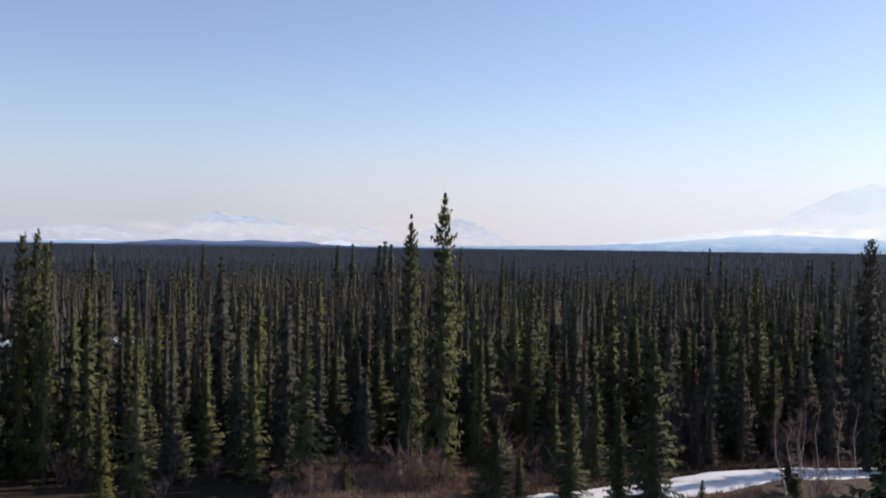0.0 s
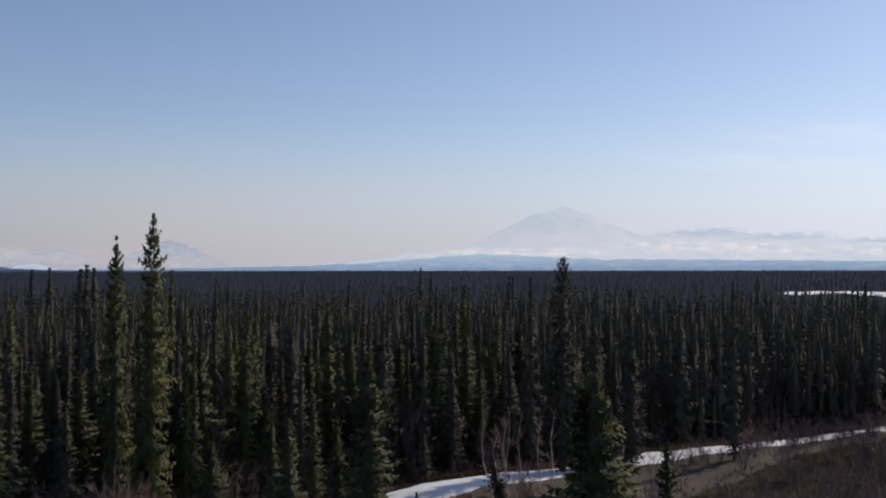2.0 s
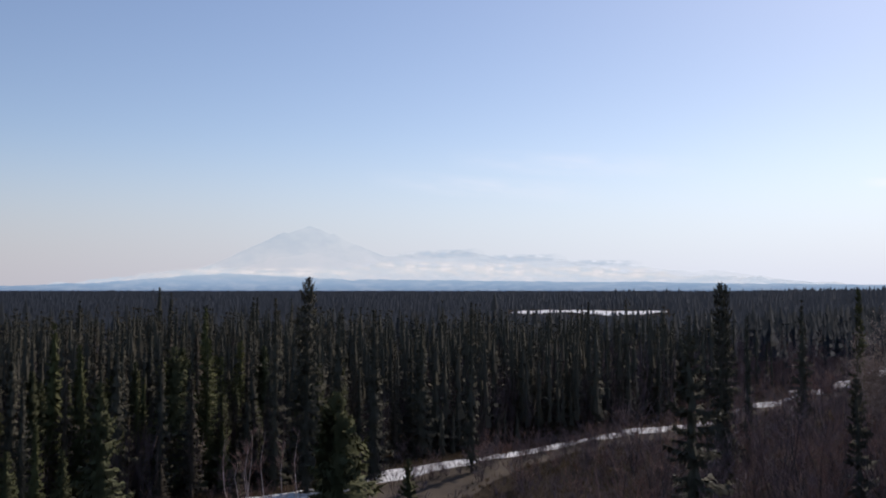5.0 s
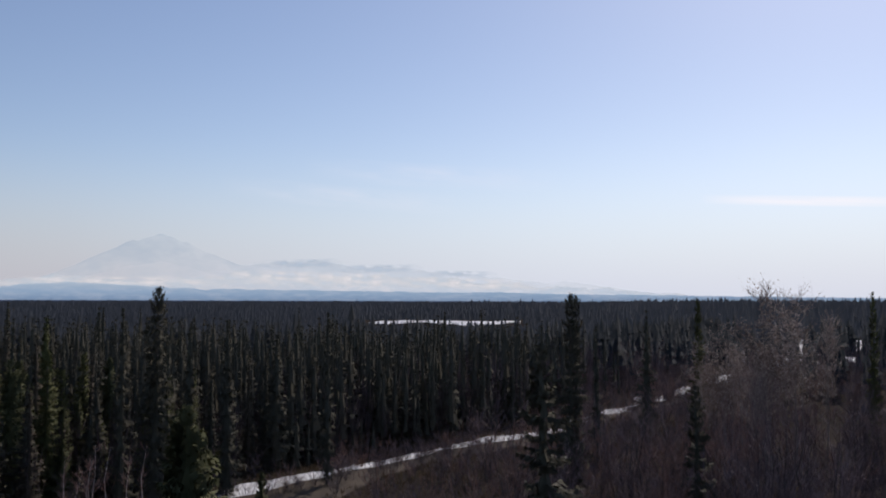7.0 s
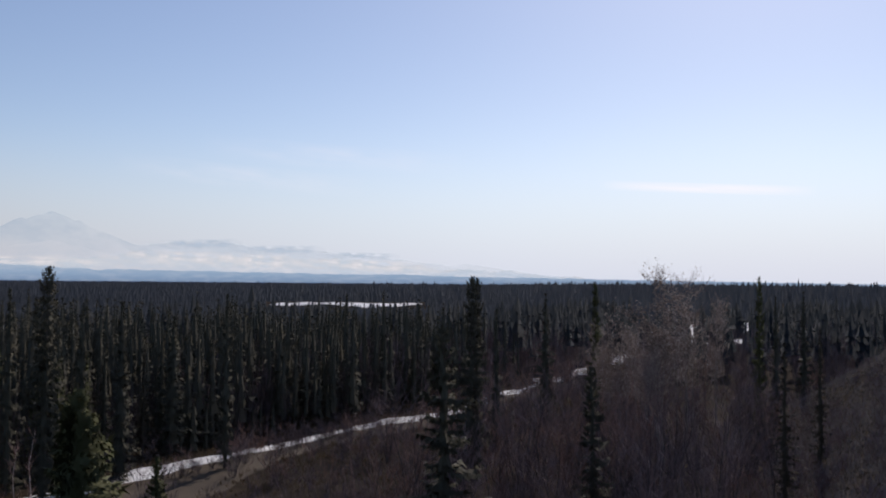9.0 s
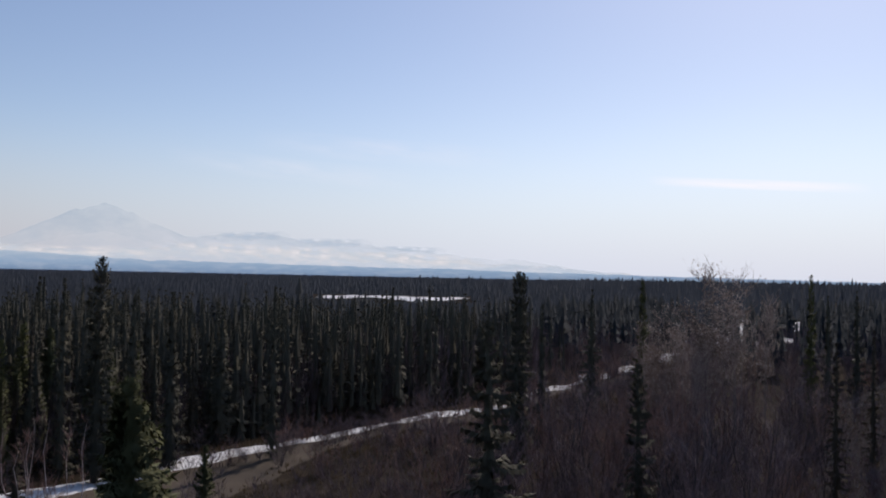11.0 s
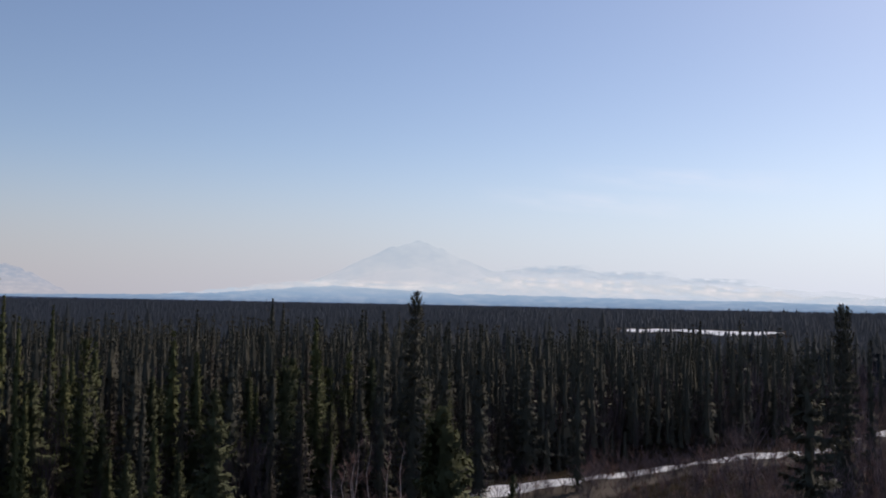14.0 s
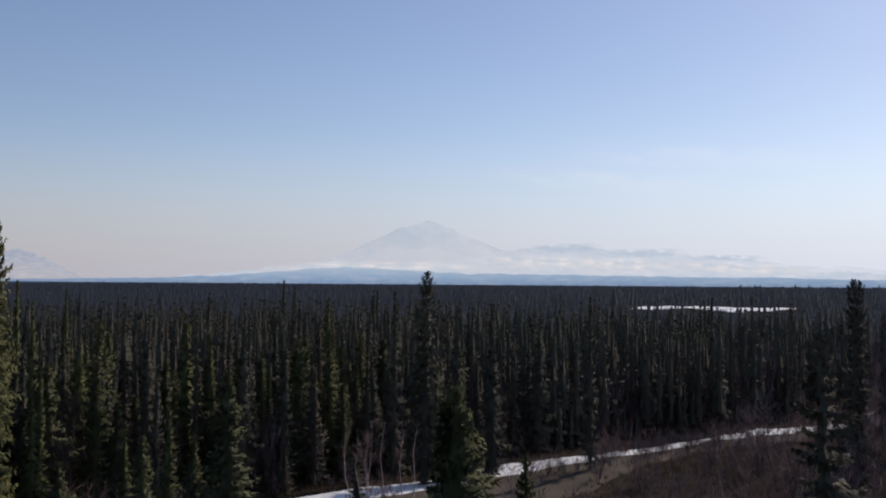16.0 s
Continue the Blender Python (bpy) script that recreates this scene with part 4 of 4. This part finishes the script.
stuff_forest("young_spruces", 74, 122, 0.085, lambda g_, i: np.concatenate([boughs(g_, 10.0, 1.9 + 0.1 * i, 0.02, "broad", 1.15, 6, 2, 0.8, 0.6), skirts(g_, 1.0, 5, 5, 9.0)]), 111, NEEDLES_STAND,
             "low dark young spruces between the taller trunks", 3.8, (), -56, 32)
# from here outward the needle colour carries painted haze
stuff_forest("spruce_forest_behind", 150, 330, 0.11, lambda g_, i: skirts(g_, 0.8 + 0.09 * i, 6, 5, 10.0, 4.0), 202, NEEDLES_HAZY_FAR, "dense dark spruce forest across the hollow", 9.8)
stuff_forest("far_woods", 330, 900, 0.028, lambda g_, i: far_spruce(g_, 1.5, 2, 4), 303, NEEDLES_HAZY_DISTANT, "far dark woods of narrow spruces", 10.0)
stuff_forest("far_woods", 700, 1000, 0.018, lambda g_, i: skirts(g_, 1.6, 2, 4), 313, NEEDLES_HAZY_DISTANT, "far dark woods of narrow spruces", 9.0)
stuff_forest("distant_woods", 900, 1700, 0.0055, lambda g_, i: skirts(g_, 2.5, 2, 4), 404, NEEDLES_HAZY_DISTANT, "distant dark spruce woods on the plain", 10.5)
stuff_forest("distant_woods", 1700, 3300, 0.0013, lambda g_, i: skirts(g_, 3.2, 2, 4), 505, NEEDLES_HAZY_DISTANT, "distant dark spruce woods on the plain", 10.5)


def switches(rng, count):
    """A bare deciduous tree far off, 10 m tall: a fan of thin upright twigs. Returns triangles (count, 3, 3)."""
    a, s = rng.uniform(0, 6.28, count), rng.uniform(0, 1, count)
    z0, ln = rng.uniform(0, 7, count), rng.uniform(1.5, 4, count)
    r0 = 0.2 + 1.3 * s * np.sin(z0 / 10 * math.pi)
    p = np.stack([np.cos(a) * r0, np.sin(a) * r0, z0], -1)
    tip = p + np.stack([np.cos(a) * 0.5, np.sin(a) * 0.5, ln], -1) + rng.normal(0, 0.15, (count, 3))
    w = np.stack([-np.sin(a), np.cos(a), np.zeros(count)], -1) * 0.035
    return np.stack([p - w, p + w, np.minimum(tip, np.array([9, 9, 10.0]))], 1)


stuff_forest("bare_thicket", 58, 112, 0.17, lambda g_, i: switches(g_, 80), 626, TWIGS_DARK, "dark leafless saplings filling the gaps between the spruces", 5.6, (), -42, 2)
stuff_forest("bare_woods", 78, 150, 0.085, lambda g_, i: switches(g_, 70), 636, TWIGS, "brown leafless trees standing thick among the spruces", 7.6, (), -47, -27)
stuff_forest("bare_woods", 105, 330, 0.030, lambda g_, i: switches(g_, 54), 606, TWIGS, "grey-brown leafless trees scattered among the spruces", 7.5)
stuff_forest("bare_woods", 66, 210, 0.09, lambda g_, i: switches(g_, 54), 616, TWIGS, "purple-brown leafless woods beyond the creek", 7.8, (), -69, -42.5)

# ---------------------------------------------------------------- leafless brush
SHRUBS = [bare_shrub(60 + i, 2.6, 1.9, 6, (TWIGS, TWIGS, TWIGS_RED, TWIGS)[i], BARK_DARK, "bare_shrub", "leafless brown brush with many thin stems", "shrub", 0.5, 6, 0.1, 0.016, 4) for i in range(4)]
BIRCHES = [bare_shrub(70 + i, 9.0, 1.6, 2, TWIGS_RED, BARK_PALE, "bare_birch", "leafless young birch with pale trunks and reddish twigs", "birch", 0.07, 18, 0.2, 0.036, 9, 0.011, (0.4, 1.3), 0.7, 0.9, 0, 4.2) for i in range(2)]
ASPENS = [bare_shrub(80 + i, 12.0, 4.2, 3, TWIGS_PALE, BARK_ASPEN, "bare_aspen", "leafless aspen with a pale twiggy crown", "aspen", 0.07, 26, 0.38, 0.012, 14, 0.009, (-0.1, 0.8), 0.75, 0.7, 1700) for i in range(2)]


RED_SHRUBS = [bare_shrub(65 + i, 3.0, 2.2, 7, TWIGS_RED, BARK, "bare_willow", "leafless reddish willow brush with pale stems", "willow", 0.45, 8, 0.12, 0.014, 8, 0.014, (0.3, 1.4)) for i in range(2)]
ALDERS = [bare_shrub(90 + i, 6.5, 3.2, 5, (TWIGS, TWIGS_RED, TWIGS)[i], BARK_DARK, "bare_alder", "leafless dark brown alder thicket with tangled twigs", "alder", 0.24, 11, 0.1, 0.016, 4) for i in range(3)]


def clump(mlist, base_h, az, d, h, wide=1.0):
    x, y = polar(az, d)
    put(mlist[int(rng.integers(len(mlist)))], used, x, y, h, base_h, rng.uniform(0, 6.28), wide)

for mlist, base_h, az, d, h, wide in (
        (ASPENS, 12.0, -56.06, 80, 16.6, 1.0),
        (ASPENS, 12.0, -58.70, 95, 17.5, 0.5),
        (ASPENS, 12.0, -52.92, 84, 12.1, 0.9),
        (ASPENS, 12.0, -55.04, 78, 12.4, 0.8),
        (ASPENS, 12.0, -54.37, 86, 14.1, 0.9),
        (ASPENS, 12.0, -52.27, 88, 11.4, 0.9),
        (ASPENS, 12.0, -57.09, 84, 15.4, 0.8),
        (ASPENS, 12.0, -55.34, 82, 14.9, 0.9),
        (ASPENS, 12.0, -56.76, 88, 16.3, 0.8),
        (ASPENS, 12.0, -53.40, 82, 13.4, 0.8),
        (BIRCHES, 9.0, -16.69, 55.5, 7.2, 0.9),
        (BIRCHES, 9.0, -17.17, 55, 8.0, 0.8),
        (BIRCHES, 9.0, -18.91, 55.5, 7.9, 0.7),
        (RED_SHRUBS, 3.0, 7.13, 57, 2.1, 1.3),
        (RED_SHRUBS, 3.0, 6.10, 57.5, 2.6, 1.3),
        (RED_SHRUBS, 3.0, 5.16, 57.5, 2.5, 1.2),
        (RED_SHRUBS, 3.0, 12.97, 56, 2.0, 1),
        (RED_SHRUBS, 3.0, 12.04, 56, 1.5, 1),
        (RED_SHRUBS, 3.0, 7.99, 57.5, 1.6, 1),
        (RED_SHRUBS, 3.0, 3.30, 58, 1.1, 1.2),
        (RED_SHRUBS, 3.0, 0.57, 61, 2.7, 1.2),
        (RED_SHRUBS, 3.0, -17.49, 57, 1.9, 0.8),
        (RED_SHRUBS, 3.0, -30.11, 84, 1.5, 1.6),
        (RED_SHRUBS, 3.0, -31.59, 86, 1.3, 1.6),
        (RED_SHRUBS, 3.0, -17.23, 57, 3.2, 0.7),
        (BIRCHES, 9.0, -15.94, 57.5, 7.4, 0.8),
        (BIRCHES, 9.0, 6.99, 58, 4.5, 0.8),
        (BIRCHES, 9.0, 5.78, 58, 4.3, 0.8),
        (BIRCHES, 9.0, 12.98, 56, 2.8, 0.9),
        (BIRCHES, 9.0, 10.75, 56, 2.3, 0.5)):
    clump(mlist, base_h, az, d, h - float(land(*polar(az, d))), wide)

g = np.random.default_rng(9)
cnt = 0
while cnt < 120:
    az, d = g.uniform(-66, -19), g.uniform(30, 130)
    x, y = polar(az, d)
    gap = float(strip_y(x) - strip_half(x)) - y
    if gap < 0.6 or gap > 60 or (az > -24 and g.random() < 0.6) or float(land(x, y)) > 11.5:
        continue
    clump(SHRUBS, 2.6, az, d, g.uniform(1.3, 2.9), g.uniform(0.9, 1.3))
    cnt += 1
cnt = 0
while cnt < 180:
    az, d = g.uniform(-67, -38), g.uniform(42, 190)
    x, y = polar(az, d)
    if abs(float(strip_y(x)) - y) < float(strip_half(x)) + 2.0 or float(land(x, y)) > 11.5 or g.random() > float(smooth(-37, -46, az)) + 0.1 or (az < -62.5 and float(land(x, y)) > 0.8):
        continue
    room = (-2.2 - 1.2 * g.random()) if az < -46 else -6.0 if az > -43 else -4.2     # how high the thicket may reach, in degrees below the eye
    h = min(g.uniform(4.5, 8.5), EYE + d * math.tan(radians(room)) - float(land(x, y)))
    if h < 2.2:
        continue
    clump(ALDERS, 6.5, az, d, h, g.uniform(0.9, 1.3) * max(1.0, 4.0 / h))
    cnt += 1
for _ in range(60):
    az, d = g.uniform(-46, -30), g.uniform(41, 60)
    x, y = polar(az, d)
    if y < float(strip_y(x) - strip_half(x)) - 0.8:
        clump(SHRUBS, 2.6, az, d, g.uniform(1.0, 2.2), g.uniform(1.0, 1.5))
for _ in range(50):
    x = g.uniform(24, 82)
    y = float(strip_y(x) - strip_half(x)) - g.uniform(0.2, 2.2)
    clump(SHRUBS, 2.6, float(azimuth(x, y)), math.hypot(x, y), g.uniform(1.1, 2.4), g.uniform(0.9, 1.3))
for _ in range(55):
    az = g.uniform(-50, 28)
    d = g.uniform(57, 64) if az > -2 else 0
    if d == 0:
        x = math.tan(radians(-az)) * 66
        y = float(strip_y(x) + strip_half(x)) + g.uniform(0.5, 3.5)
        az, d = float(azimuth(x, y)), math.hypot(x, y)
    clump(SHRUBS, 2.6, az, d, g.uniform(1.0, 2.6), g.uniform(0.8, 1.2))

for x0, x1, many_, h0, h1 in ((49, 58, 14, 1.0, 1.9), (84, 91, 12, 1.6, 3.0), (101, 118, 26, 2.2, 4.2), (121, 140, 26, 2.4, 4.6)):
    for _ in range(many_):          # brush that stands before the snow bank
        x = g.uniform(x0, x1)
        y = float(strip_y(x) - strip_half(x)) - g.uniform(-0.4, 1.6)
        clump(SHRUBS if h1 < 2 else ALDERS, 2.6 if h1 < 2 else 6.5, float(azimuth(x, y)), math.hypot(x, y), g.uniform(h0, h1), g.uniform(1.0, 1.5))

# low bare brush over the flat, too fine to count
g = np.random.default_rng(31)
la, ld_ = np.radians(g.uniform(-68, -24, 2600)), g.uniform(36, 135, 2600)
lx, ly = -ld_ * np.sin(la), ld_ * np.cos(la)
away = strip_y(lx) - strip_half(lx) - ly
keep = (away > 8.5 - 7.5 * smooth(18, 50, lx)) & (away < 62) & (land(lx, ly) < 11) & (g.random(2600) < 0.12 + 0.88 * smooth(-26, -38, np.degrees(la)))
lx, ly = lx[keep], ly[keep]
low_forms = [switches(g, 44) for _ in range(6)]
sprigs = []
for x, y, z, i in zip(lx, ly, land(lx, ly), g.integers(0, 6, len(lx))):
    hh = g.uniform(0.09, 0.20)
    sprigs.append(low_forms[i] * np.array([hh * 3.2, hh * 3.2, hh]) * np.array([1, 1 if i % 2 else -1, 1]) + np.array([x, y, z - 0.05]))
brush = np.concatenate(sprigs)
tagged(mesh_object("low_brush", brush, np.arange(len(brush) * 3).reshape(-1, 3), TWIGS, flat=True), "low tangled brown brush covering the flat ground", "brush", kind="stuff")

# dead grass beside the creek and at the foot of the forest
def grass(name, gx_, gy_, mat, label, g):
    gz_, blades = land(gx_, gy_), []
    for _ in range(4):
        a_, hh_ = g.uniform(0, 6.28, len(gx_)), g.uniform(0.18, 0.5, len(gx_))
        ox, oy, lean_ = g.normal(0, 0.12, len(gx_)), g.normal(0, 0.12, len(gx_)), g.uniform(0.1, 0.35, len(gx_))
        c_, s_ = np.cos(a_), np.sin(a_)
        p0 = np.stack([gx_ + ox - s_ * 0.05, gy_ + oy + c_ * 0.05, gz_ - 0.03], -1)
        p1 = np.stack([gx_ + ox + s_ * 0.05, gy_ + oy - c_ * 0.05, gz_ - 0.03], -1)
        p2 = np.stack([gx_ + ox + c_ * lean_, gy_ + oy + s_ * lean_, gz_ + hh_], -1)
        blades.append(np.stack([p0, p1, p2], 1))
    v = np.concatenate(blades).reshape(-1, 3)
    return tagged(mesh_object(name, v, np.arange(len(v)).reshape(-1, 3), mat), label, "grass", kind="stuff")


g = np.random.default_rng(12)
gx_, gy_ = g.uniform(-5, 95, 18000), g.uniform(30, 92, 18000)
gap_ = np.abs(strip_y(gx_) - gy_) - strip_half(gx_)
keep = (gap_ > -0.25) & (g.random(len(gx_)) < np.exp(-np.maximum(gap_, 0) / 14.0)) & (np.hypot(gx_, gy_) > 40)
keep &= (gy_ > strip_y(gx_)) | (gap_ > 9.5 - 6.8 * smooth(18, 52, gx_))          # none on the track
grass("dry_grass", gx_[keep], gy_[keep], GRASS, "tufts of dead brown grass along the snowy creek", g)
ga, gd = np.radians(g.uniform(-14, 15, 8500)), g.uniform(53, 64, 8500)
gx_, gy_ = -gd * np.sin(ga), gd * np.cos(ga)
keep = (np.abs(strip_y(np.maximum(gx_, -1.5)) - gy_) > 2.8) | (gx_ < -2)
grass("reddish_grass", gx_[keep], gy_[keep], GRASS_RED, "reddish dead grass at the sunny foot of the spruces", g)


ga, gd = np.radians(g.uniform(-71, -60, 9000)), g.uniform(45, 120, 9000)
gx_, gy_ = -gd * np.sin(ga), gd * np.cos(ga)
rise_ = land(gx_, gy_)
keep = (rise_ > 0.8) & (rise_ < 13)
grass("bluff_scrub", gx_[keep], gy_[keep], SCRUB, "grey-brown dead scrub on the steep side of the bluff", g)
